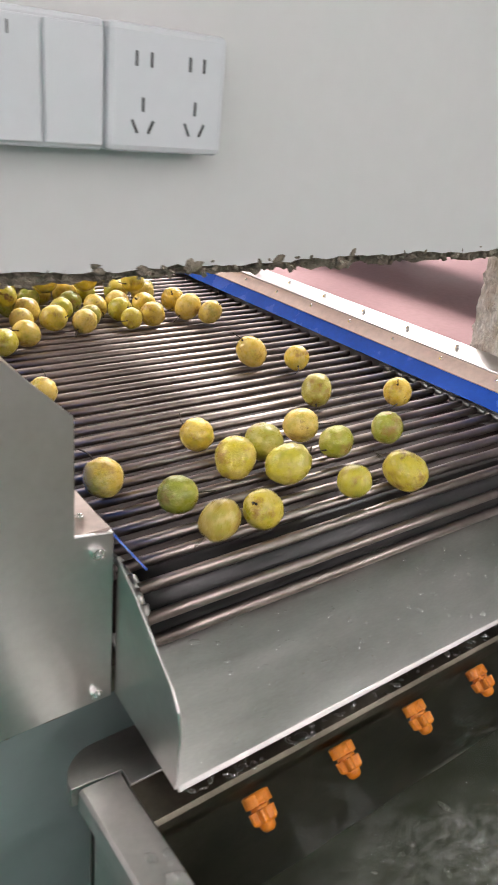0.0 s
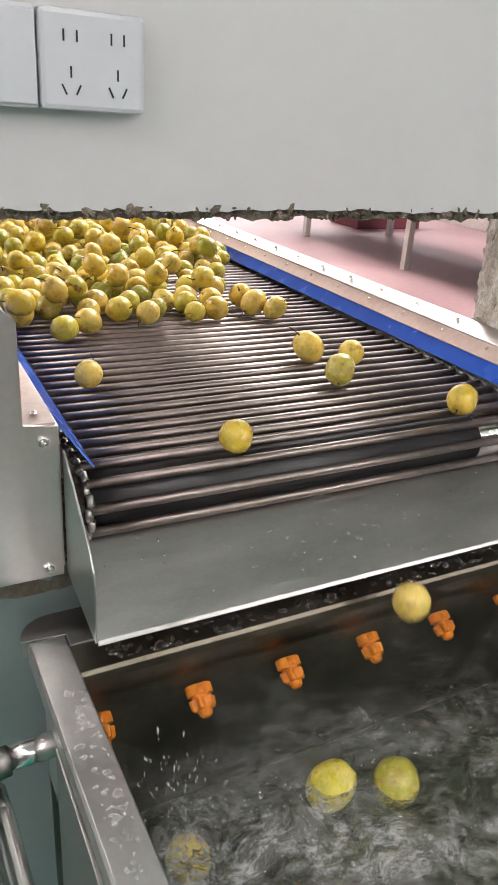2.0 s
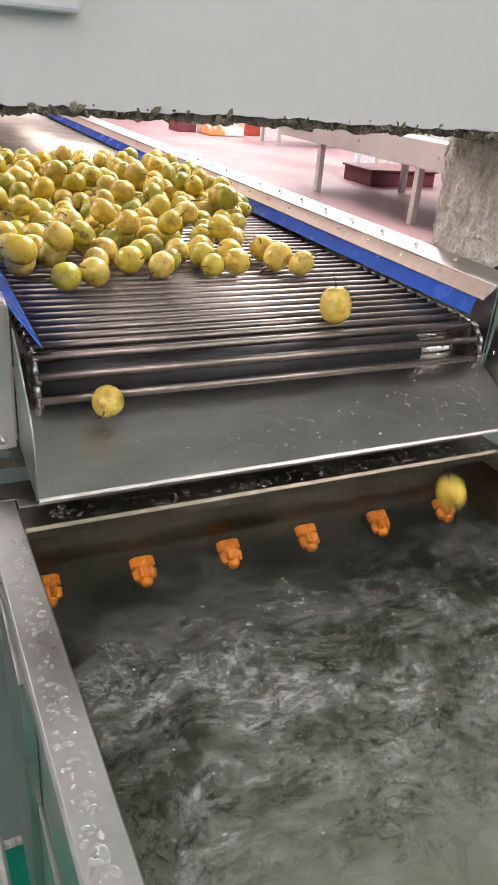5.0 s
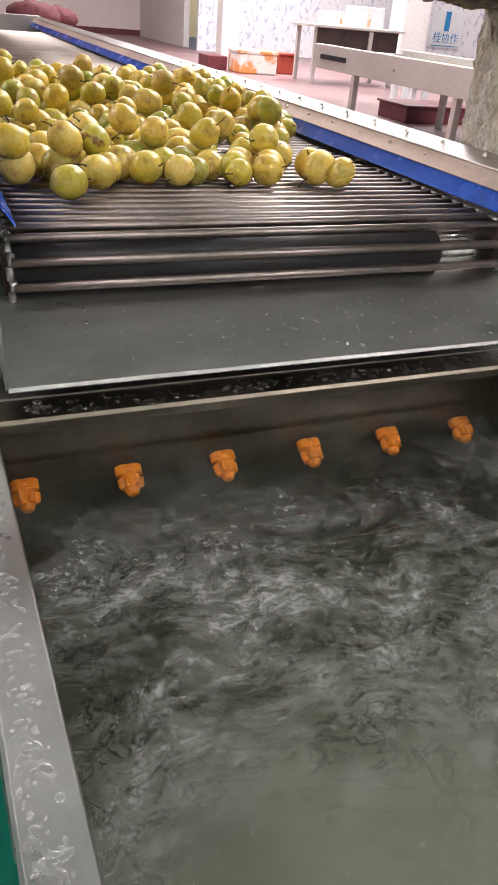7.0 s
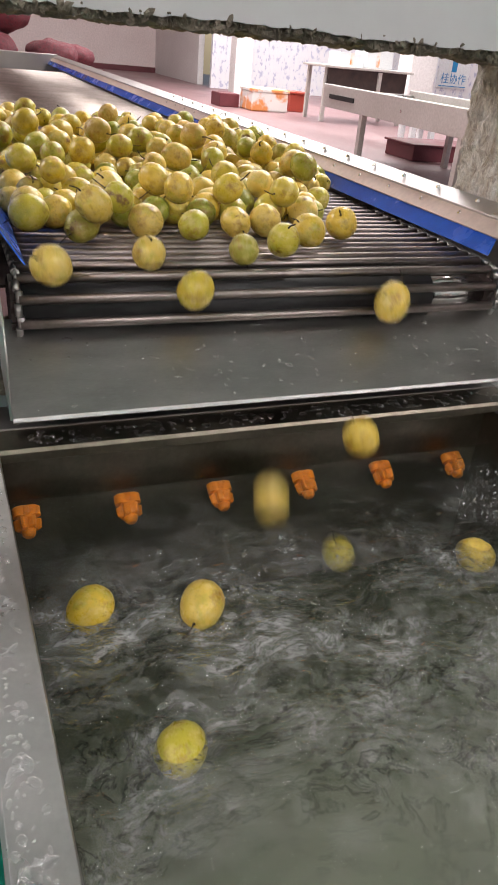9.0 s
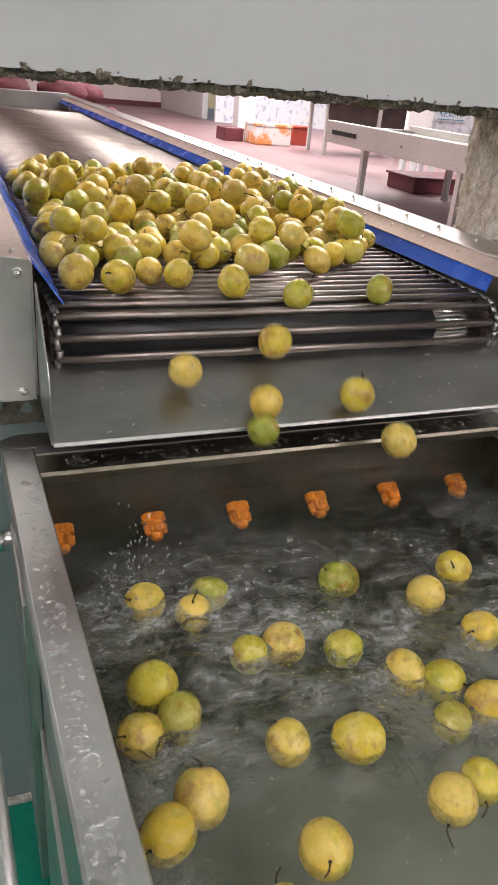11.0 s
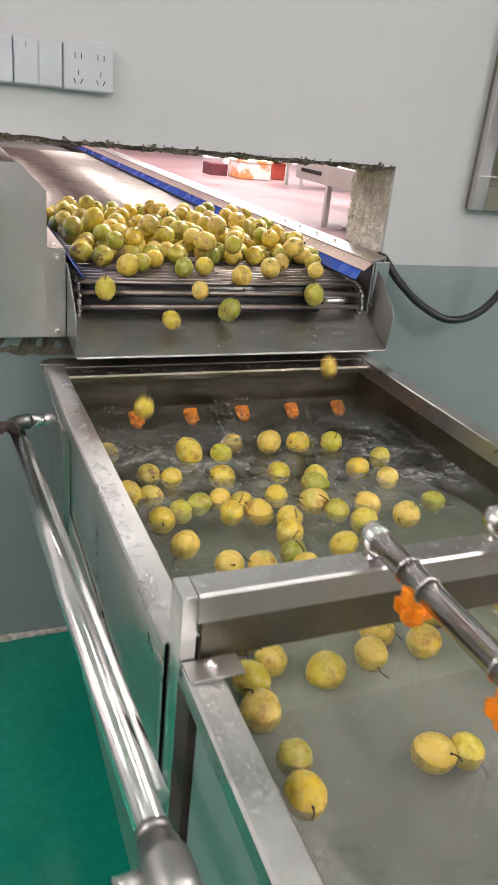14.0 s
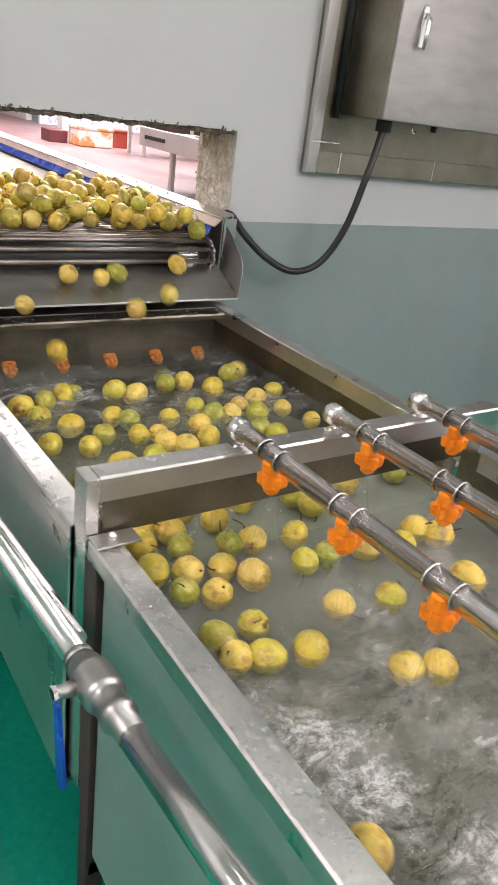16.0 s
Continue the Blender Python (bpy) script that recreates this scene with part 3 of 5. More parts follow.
def conveyor():
    c = thing("roller_conveyor", "steel rod conveyor with blue rubber side flaps passing through the wall", "conveyor")
    far = 6.5
    # outer side channels
    part("side_channel", prism(B(), [(0.965, 1.322), (1.012, 1.340), (1.016, 1.336), (1.016, 1.16), (1.010, 1.16), (1.010, 1.331), (0.968, 1.316)], "y", -0.062, far, 0.001), STEEL, c, "grey steel side channel")
    part("side_channel", prism(B(), [(-0.058, 1.335), (-0.058, 1.18), (-0.052, 1.18), (-0.052, 1.335)], "y", 0.0, far), STEEL, c)
    part("clamp_bar", prism(B(), [(0.942, 1.290), (0.978, 1.3215), (0.976, 1.3245), (0.940, 1.293)], "y", -0.058, far, 0.0006), PINK_STEEL, c, "pinkish film-covered clamp bar")
    part("clamp_bar", prism(B(), [(-0.056, 1.336), (-0.010, 1.336), (-0.010, 1.340), (-0.056, 1.340)], "y", -0.07, far, 0.0006), PINK_STEEL, c, "pinkish film-covered clamp bar")
    for outline, end, skew in (([(0.946, 1.2915), (0.9175, 1.262), (0.9195, 1.2605), (0.948, 1.290)], -0.052, 0.03), ([(-0.012, 1.335), (0.043, 1.258), (0.045, 1.2595), (-0.010, 1.337)], -0.062, 0.0)):
        bm = prism(B(), outline, "y", end, far)
        for vtx in bm.verts:
            if vtx.co.y < 0.2:
                vtx.co.y += 0.05 * (vtx.co.z - 1.26) / 0.075
        part("rubber_flap", bm, BLUE, c, "blue rubber sealing flap")
    for k in range(17):
        y = 0.252 + (k - 1) * 0.148
        bm = B(); bolt(bm, (0.989, y, 1.336)); part("bolt", bm, STEEL_BRIGHT, c)
        bm = B(); bolt(bm, (0.958, y + 0.012, 1.3085), "z", 0.005, 0.004); part("bolt", bm, STEEL_BRIGHT, c)
    bm = B(); bolt(bm, (-0.033, -0.04, 1.342)); part("bolt", bm, STEEL_BRIGHT, c)
    part("bed_plate", box(B(), -0.05, 1.0, 0.02, far, 1.198, 1.203), BED, c, "brown bed plate, darkened for the shade under the rods")
    part("end_bar", box(B(), -0.05, 1.01, far, far + 0.06, 1.2, 1.345, 0.004), STEEL, c)
    # end drum, chains and sprockets
    # black drum surface stands in for the shade between the end rods
    part("end_drum", tube(B(), [(0.034, END_Y, ROD_Z - END_R), (0.79, END_Y, ROD_Z - END_R)], 0.045, 24), RUBBER, c, "end drum, black for the shade between the end rods")
    part("drum_collar", tube(B(), [(0.80, END_Y, ROD_Z - END_R), (0.925, END_Y, ROD_Z - END_R)], 0.03, 20), STEEL_BRIGHT, c)
    for x in (0.022, 0.925):
        bm = B()
        n = 14
        teeth = [(END_Y + (0.05 if k % 2 else 0.042) * math.cos(math.pi * k / n), ROD_Z - END_R + (0.05 if k % 2 else 0.042) * math.sin(math.pi * k / n)) for k in range(2 * n)]
        part("sprocket", prism(bm, teeth, "x", x - 0.004, x + 0.004), BED, c)
        bm = B()
        for k in range(34):
            y, z = belt_spot(0.45 - k * 0.0193)
            y2, z2 = belt_spot(0.45 - (k + 1) * 0.0193)
            tube(bm, [(x + (0.006 if k % 2 else 0.009), y, z), (x + (0.006 if k % 2 else 0.009), y2, z2)], 0.006, 6)
        part("chain", bm, STEEL_DULL, c, "greasy drive chain")
    # leading frame under the belt
    part("end_plate", prism(B(), [(-0.062, 1.33), (0.02, 1.33), (0.3, 1.16), (0.3, 1.1), (-0.062, 1.1)], "x", 0.972, 0.976), STEEL, c)
    part("end_angle", box(B(), 0.978, 1.03, -0.066, -0.0625, 1.10, 1.322, 0.001), STEEL, c)
    part("end_plate", prism(B(), [(-0.062, 1.33), (0.25, 1.33), (0.3, 1.1), (-0.062, 1.1)], "x", -0.008, -0.004), STEEL, c)
    for x in (0.3, 1.0):
        for y in (2.0, 4.2):
            part("leg", box(B(), x - 0.02, x + 0.02, y - 0.02, y + 0.02, HALL_Z, 1.2, 0.003), STEEL, c)
    # rods that run with the belt
    me = mesh_of("rod", tube(B(), [(0.03, 0, 0), (0.92, 0, 0)], ROD_R, 12), ROD)
    n = int(3.9 / PITCH)
    for i in range(n):
        ob = new("rod", me)
        ob.parent = c
        RODS.append((ob, -0.34 + i * PITCH))
    first = -0.34 + n * PITCH
    bm = B()
    k = 0
    while first + k * PITCH < far - 0.1:
        y, z = belt_spot(first + k * PITCH)
        tube(bm, [(0.03, y, z), (0.92, y, z)], ROD_R, 6)
        k += 1
    ob = tagged(part("far_rod_bed", bm, ROD, c), "", "", "", "stuff")
    RODS.append((ob, None))
    return c


def drive_housing():
    c = thing("drive_housing", "grey steel drive housing beside the conveyor end", "machine cover")
    front = [(-0.62, 1.088), (-0.008, 1.094), (-0.008, 1.336), (-0.054, 1.342), (-0.054, 1.484), (-0.121, 1.550), (-0.62, 1.556)]
    part("front_panel", prism(B(), front, "y", -0.076, -0.070, 0.001), STEEL, c, "dull grey steel front panel")
    side = [(-0.0585, 1.345), (-0.0585, 1.482), (-0.124, 1.546), (-0.62, 1.552), (-0.62, 1.546), (-0.126, 1.541), (-0.062, 1.480), (-0.062, 1.345)]
    part("top_cover", prism(B(), side, "y", -0.0695, 0.55, 0.0006), STEEL, c)
    part("base_flange", box(B(), -0.62, -0.015, -0.0695, 0.02, 1.09, 1.095), STEEL, c)
    for p in ((-0.029, -0.078, 1.316), (-0.030, -0.078, 1.111)):
        bm = B(); bolt(bm, p, "y", 0.009, 0.008); part("bolt", bm, STEEL_BRIGHT, c)
    return c


def discharge_chute():
    c = thing("discharge_chute", "wet stainless steel discharge chute below the conveyor end", "chute")
    part("slide", prism(B(), [(-0.052, 1.170), (-0.226, 1.081), (-0.230, 1.076), (-0.228, 1.074), (-0.222, 1.078), (-0.052, 1.166)], "x", 0.0, 0.963, 0.0006), STEEL_DULL, c, "wet dull steel slide")
    wing = [(-0.076, 1.098), (-0.226, 1.078), (-0.228, 1.165), (-0.222, 1.19), (-0.205, 1.212), (-0.12, 1.275), (-0.076, 1.30)]
    part("side_wing", prism(B(), wing, "x", -0.0035, -0.0005, 0.0006), STEEL, c)
    bm = prism(B(), wing, "x", 0.9635, 0.9665, 0.0006)
    for vtx in bm.verts:
        vtx.co.x += 0.010 * max(0.0, (vtx.co.z - 1.1)) / 0.1
    part("side_wing", bm, STEEL, c)
    for p in ((0.961, -0.10, 1.245), (0.961, -0.10, 1.19)):
        bm = B(); bolt(bm, p, "x", 0.006, 0.005); part("bolt", bm, STEEL_BRIGHT, c)
    return c


# ---- washing tanks ----
def wavy(bm, x0, x1, y0, y1, nx, ny, calm, seed):
    """A water surface whose waves grow where the falling fruit stirs it."""
    rows = []
    for j in range(ny + 1):
        row = []
        for i in range(nx + 1):
            x, y = x0 + (x1 - x0) * i / nx, y0 + (y1 - y0) * j / ny
            stir = calm(x, y)
            p = Vector((x * 9, y * 15, seed)) + 0.9 * noise.noise_vector(Vector((x * 5, y * 5, seed)))
            h = 0.6 * noise.noise(p * 0.5) + 0.45 * noise.noise(p * 1.1) + 0.32 * (1 - 2 * abs(noise.noise(p * 2.1))) + 0.16 * (1 - 2 * abs(noise.noise(p * 4.3)))
            row.append(bm.verts.new((x, y, WATER_Z + 0.010 * stir * h)))
        rows.append(row)
    for a, b in zip(rows, rows[1:]):
        for i in range(nx):
            bm.faces.new((a[i], a[i + 1], b[i + 1], b[i]))
    bmesh.ops.recalc_face_normals(bm, faces=bm.faces[:])


WATERS = []


def rim_profile(x_out, x_in, z, sign):
    """Cross-section of a folded rim in x and z: drop edge, flat top, drop edge."""
    return [(x_out, z - 0.035), (x_out, z - 0.004), (x_out + sign * 0.004, z), (x_in - sign * 0.002, z), (x_in, z - 0.003), (x_in, z - 0.05), (x_in - sign * 0.003, z - 0.05), (x_in - sign * 0.003, z - 0.004), (x_out + sign * 0.003, z - 0.004), (x_out + sign * 0.003, z - 0.035)]


def tanks():
    z = 1.03
    c = thing("washing_tank", "stainless steel washing tank with a wet folded rim", "tank")
    bm = prism(B(), rim_profile(-0.078, -0.024, z, 1), "y", -1.3305, -0.135, 0.0005)
    for vtx in bm.verts:
        vtx.co.x += 0.0175 * max(0.0, -0.2 - vtx.co.y)
    part("rim", bm, STEEL_RIM, c, "wet folded steel rim")
    part("rim", prism(B(), rim_profile(0.975, 0.924, z, -1), "y", -1.3305, -0.135, 0.0005), STEEL_RIM, c, "wet folded steel rim")
    # rounded outer corners and the rim below the chute
    def corner(cx, sign, wide):
        outer = [(cx - sign * wide + sign * (0.05 - 0.05 * math.cos(a)), -0.130 + 0.05 * math.sin(a)) for a in [math.pi / 2 * k / 8 for k in range(9)]]
        return outer
    left = corner(-0.024, 1, 0.062)
    right = corner(0.924, -1, 0.051)
    outline = left + right[::-1] + [(0.924, -0.135), (0.924, -0.160), (-0.022, -0.160), (-0.022, -0.135)]
    part("rim_end", prism(B(), outline, "z", z - 0.03, z + 0.0005, 0.0006), STEEL_DULL, c, "dark wet end rim below the chute")
    lip = [(-0.160, z - 0.002), (-0.185, z - 0.004), (-0.214, z - 0.006), (-0.218, z - 0.012), (-0.218, z - 0.026), (-0.214, z - 0.026), (-0.213, z - 0.012), (-0.185, z - 0.009), (-0.160, z - 0.007)]
    # lip and inner walls take the steel with dark reflections in its colour
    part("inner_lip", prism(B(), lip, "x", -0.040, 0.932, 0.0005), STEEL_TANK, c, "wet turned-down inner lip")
    part("end_wall", box(B(), -0.025, 0.927, -0.150, -0.145, 0.55, z - 0.012), STEEL_TANK, c, "dark brownish inner end wall")
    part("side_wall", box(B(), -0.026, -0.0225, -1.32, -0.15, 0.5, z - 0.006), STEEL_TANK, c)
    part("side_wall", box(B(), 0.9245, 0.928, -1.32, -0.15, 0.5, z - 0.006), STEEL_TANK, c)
    part("outer_panel", box(B(), -0.060, -0.056, -1.331, -0.14, 0.768, z - 0.036), STEEL_RIM, c, "plain outer side panel")
    part("lower_panel", box(B(), -0.066, -0.059, -1.331, -0.50, 0.42, 0.7625, 0.001), STEEL_RIM, c, "lower side panel below a dark slit")
    part("back_panel", box(B(), -0.055, 0.95, -0.120, -0.116, 0.3, z - 0.031), STEEL_DULL, c)
    # posts on the outside
    part("leg", box(B(), -0.078, -0.0605, -0.50, -0.300, 0.42, 0.993, 0.002), STEEL_DULL, c, "broad steel corner post")
    part("leg", box(B(), 0.96, 1.0, -0.30, -0.26, 0.0, 0.99, 0.002), STEEL, c)
    part("bottom", box(B(), -0.055, 0.955, -1.32, -0.12, 0.40, 0.41), STEEL, c)
    # submerged orange jets on the end wall
    for k in range(6):
        nozzle("submerged_nozzle", c, (0.013 + 0.1683 * k, -0.185, 0.864), -58)
    # divider beam over the far end, brackets on it
    d = thing("divider_beam", "folded stainless steel divider beam between the tanks", "beam")
    part("beam_top", prism(B(), [(-1.332, 1.133), (-1.334, 1.139), (-1.337, 1.141), (-1.378, 1.141), (-1.382, 1.137), (-1.382, 1.095), (-1.379, 1.095), (-1.379, 1.135), (-1.337, 1.137), (-1.335, 1.060), (-1.332, 1.060)], "x", -0.029, 0.955, 0.0005), STEEL, d, "wet folded top of the beam")
    part("end_post", box(B(), -0.052, -0.0295, -1.382, -1.3325, 0.45, 1.139, 0.0008), STEEL_BRIGHT, d, "mirror-bright end post")
    part("bracket", box(B(), -0.048, 0.030, -1.424, -1.384, 1.0325, 1.037, 0.001), STEEL_DULL, d)
    bm = B(); bolt(bm, (-0.014, -1.404, 1.041), "z", 0.010, 0.009); part("bolt", bm, STEEL_BRIGHT, d)
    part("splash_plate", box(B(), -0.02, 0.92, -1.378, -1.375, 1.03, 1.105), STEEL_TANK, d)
    # second tank
    e = thing("spray_tank", "stainless steel spray washing tank with a wet folded rim", "tank")
    part("rim", prism(B(), rim_profile(-0.048, 0.002, z, 1), "y", -3.9, -1.384, 0.0005), STEEL_RIM, e, "wet folded steel rim")
    part("rim", prism(B(), rim_profile(0.975, 0.925, z, -1), "y", -3.9, -1.384, 0.0005), STEEL_RIM, e, "wet folded steel rim")
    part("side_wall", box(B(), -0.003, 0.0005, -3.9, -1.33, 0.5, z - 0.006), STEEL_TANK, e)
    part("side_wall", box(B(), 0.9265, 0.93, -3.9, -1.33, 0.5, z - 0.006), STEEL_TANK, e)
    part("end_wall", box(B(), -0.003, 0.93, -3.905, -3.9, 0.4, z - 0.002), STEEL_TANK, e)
    part("outer_panel", box(B(), -0.036, -0.032, -3.9, -1.43, 0.3, z - 0.036), STEEL_MATT, e, "plain outer panel mirroring the green floor")
    part("bottom", box(B(), -0.03, 0.95, -3.9, -1.33, 0.40, 0.41), STEEL, e)
    for y in (-1.40, -2.6):
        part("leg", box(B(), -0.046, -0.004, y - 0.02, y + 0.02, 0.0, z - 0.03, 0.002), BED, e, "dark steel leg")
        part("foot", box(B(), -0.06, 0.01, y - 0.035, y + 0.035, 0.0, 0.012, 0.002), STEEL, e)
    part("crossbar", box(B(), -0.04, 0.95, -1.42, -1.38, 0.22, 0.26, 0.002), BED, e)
    part("drain_pipe", tube(B(), curve_through([(0.05, -1.52, 0.42), (0.05, -1.52, 0.25), (0.05, -1.54, 0.1), (0.05, -1.56, 0.0)], 6), 0.03, 16), STEEL_DULL, e)
    # water, and below it an added murk sheet with painted depth darkening
    bm = B()
    wavy(bm, -0.0215, 0.9235, -1.355, -0.153, 200, 250, lambda x, y: 0.22 + 0.95 * math.exp(-((y + 0.55) / 0.28) ** 2) * (0.75 + 0.3 * math.sin(x * 9)), 1.0)
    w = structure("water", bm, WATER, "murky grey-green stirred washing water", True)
    WATERS.append(w)
    bm = B()
    wavy(bm, 0.0015, 0.925, -3.88, -1.356, 150, 400, lambda x, y: 0.22 + 0.6 * math.exp(-((y + 2.1) / 0.5) ** 2), 4.0)
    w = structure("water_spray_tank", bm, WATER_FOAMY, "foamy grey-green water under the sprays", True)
    WATERS.append(w)
    # the sheet dips near the chute, so its painted colour darkens there
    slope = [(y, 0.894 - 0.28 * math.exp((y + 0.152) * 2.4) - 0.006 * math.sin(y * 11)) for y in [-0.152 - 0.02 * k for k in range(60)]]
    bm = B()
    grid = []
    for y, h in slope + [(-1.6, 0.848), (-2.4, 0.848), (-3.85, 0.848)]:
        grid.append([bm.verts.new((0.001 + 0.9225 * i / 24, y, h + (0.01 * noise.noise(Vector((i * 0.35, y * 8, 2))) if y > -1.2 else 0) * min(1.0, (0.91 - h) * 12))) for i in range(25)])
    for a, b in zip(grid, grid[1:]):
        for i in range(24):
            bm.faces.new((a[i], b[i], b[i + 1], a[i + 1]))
    structure("murk_sheet", bm, MURK, "cloudy murk sheet under the washing water, depth darkening in its colour", True)
    droplets()
    return c


def nozzle(name, parent, at, tilt=0.0, turn=0.0, size=1.0):
    """An orange clip-on flat-spray nozzle that points down its own -z."""
    m = pose(*at, tilt, 0, turn) @ Matrix.Scale(size, 4)
    bm = B()
    tiers = ((-0.010, 0.0150, 0.003, 6), (-0.007, 0.0175, 0.0038, 6), (0.008, 0.0185, 0.0042, 6), (0.0095, 0.0150, 0.0, 6), (0.013, 0.0150, 0.0, 2), (0.0145, 0.0165, 0.006, 2), (0.030, 0.0165, 0.006, 2), (0.032, 0.0140, 0.005, 2))
    rings = [[bm.verts.new(m @ Vector(((r + w * math.cos(n * q)) * math.cos(q), (r + w * math.cos(n * q)) * math.sin(q), h))) for q in [2 * math.pi * i / 36 for i in range(36)]] for h, r, w, n in tiers]
    for lo, hi in zip(rings, rings[1:]):
        for i in range(36):
            bm.faces.new((lo[i], lo[(i + 1) % 36], hi[(i + 1) % 36], hi[i]))
    bm.faces.new(rings[0][::-1]); bm.faces.new(rings[-1])
    ob = part(name, bm, ORANGE, parent, "bright orange plastic spray nozzle")
    part("tip", tube(B(), [m @ Vector((0, 0, -0.004)), m @ Vector((0, 0, -0.018)), m @ Vector((0, 0, -0.022))], [0.0135 * size, 0.011 * size, 0.007 * size], 10), ORANGE, ob)
    part("collar", tube(B(), [m @ Vector((0, 0, 0.016)), m @ Vector((0, 0, 0.030))], 0.013 * size, 10), ORANGE, ob)
    return ob


def spray_pipe(x):
    c = thing("spray_pipe", "polished steel spray pipe with orange nozzles over the tank", "pipe", "spray pipes over the tank")
    z = 1.168
    part("pipe", tube(B(), [(x, -1.332, z), (x, -3.85, z)], 0.0185, 24), STEEL_BRIGHT, c)
    bm = tube(B(), [(x, -1.326, z), (x, -1.330, z), (x, -1.359, z)], [0.016, 0.0215, 0.0215], 20)
    part("end_cap", bm, STEEL_BRIGHT, c)
    part("bracket", prism(B(), [(x - 0.022, 1.1413), (x + 0.022, 1.1413), (x + 0.022, 1.1435), (x + 0.004, 1.1455), (x + 0.003, z - 0.012), (x - 0.003, z - 0.012), (x - 0.004, 1.1455), (x - 0.022, 1.1435)], "y", -1.362, -1.342, 0.0005), STEEL_BRIGHT, c)
    k = 0
    y = -1.455
    while y > -3.8:
        n = nozzle("spray_nozzle", c, (x + 0.004, y, z - 0.046), 0, 20, 1.25)
        for dy in (-0.024, 0.024):
            bm = tube(B(), [(x + 0.0200 * math.cos(a), y + dy, z + 0.0200 * math.sin(a)) for a in [2 * math.pi * q / 16 for q in range(17)]], 0.0017, 6, False)
            part("wire_clip", bm, STEEL_BRIGHT, n, "bright wire clip")
        y -= 0.198
        k += 1
    # jets of water
    rng = random.Random(int(x * 1000))
    bm = B()
    for q in range(0, k):
        yy = -1.455 - 0.198 * q
        for j in range(11):
            s = (j - 5) / 5
            end = Vector((x + 0.004 + 0.075 * s + rng.uniform(-0.006, 0.006), yy + rng.uniform(-0.012, 0.012), WATER_Z - 0.004))
            st = Vector((x + 0.004, yy, z - 0.066))
            p = [st + (end - st) * u for u in (0, 0.3, 0.6, 1.0)]
            tube(bm, p, [0.0006, 0.0007, 0.0007, 0.0004], 5)
    tagged(part("spray_water", bm, SPRAY, c, "thin fans of spray water"), "", "", "", "stuff")


def droplets():
    """Drops that stand on the rims, the beam and the chute."""
    rng = random.Random(11)
    def field(name, count, spot, r0, r1, label):
        bm = B()
        for _ in range(count):
            p, tilt = spot()
            r = rng.uniform(r0, r1) * (1 if rng.random() < 0.75 else 1.8)
            mt = Matrix.Translation(p) @ Euler((tilt, 0, rng.random() * 6.3)).to_matrix().to_4x4() @ Matrix.Diagonal((r * rng.uniform(0.8, 2.0), r * rng.uniform(0.7, 1.2), r * 0.5, 1))
            bmesh.ops.create_icosphere(bm, subdivisions=2, radius=1, matrix=mt)
        tagged(part(name, bm, DROPS, None, "", True), label, "water drops", "", "stuff")
    field("rim_drops", 330, lambda: ((rng.uniform(-0.058, -0.029), rng.uniform(-1.3, -0.25), 1.0302), 0), 0.0012, 0.0036, "clear water drops standing on the steel rim")
    field("spray_rim_drops", 800, lambda: ((rng.uniform(-0.044, -0.002), rng.uniform(-2.6, -1.4), 1.0302), 0), 0.0011, 0.0032, "clear water drops standing on the spray tank rim")
    field("beam_drops", 90, lambda: ((rng.uniform(-0.03, 0.93), rng.uniform(-1.376, -1.34), 1.1415), 0), 0.0015, 0.004, "clear water drops standing on the divider beam")
    def on_slide():
        u = rng.random() ** 0.8
        return (rng.uniform(0.03, 0.93), -0.075 - 0.14 * u, 1.1585 - 0.0716 * u), radians(27)
    field("slide_drops", 190, on_slide, 0.0013, 0.0032, "small water drops on the steel slide")
    field("water_bubbles", 170, lambda: ((rng.uniform(0.0, 0.9), rng.uniform(-1.3, -0.3), WATER_Z + 0.001), 0), 0.0016, 0.0035, "clear bubbles drifting on the washing water")
    field("lip_drops", 260, lambda: ((rng.uniform(0.02, 0.92), rng.uniform(-0.213, -0.17), 1.0262), 0), 0.0015, 0.004, "bright water drops along the inner tank lip")


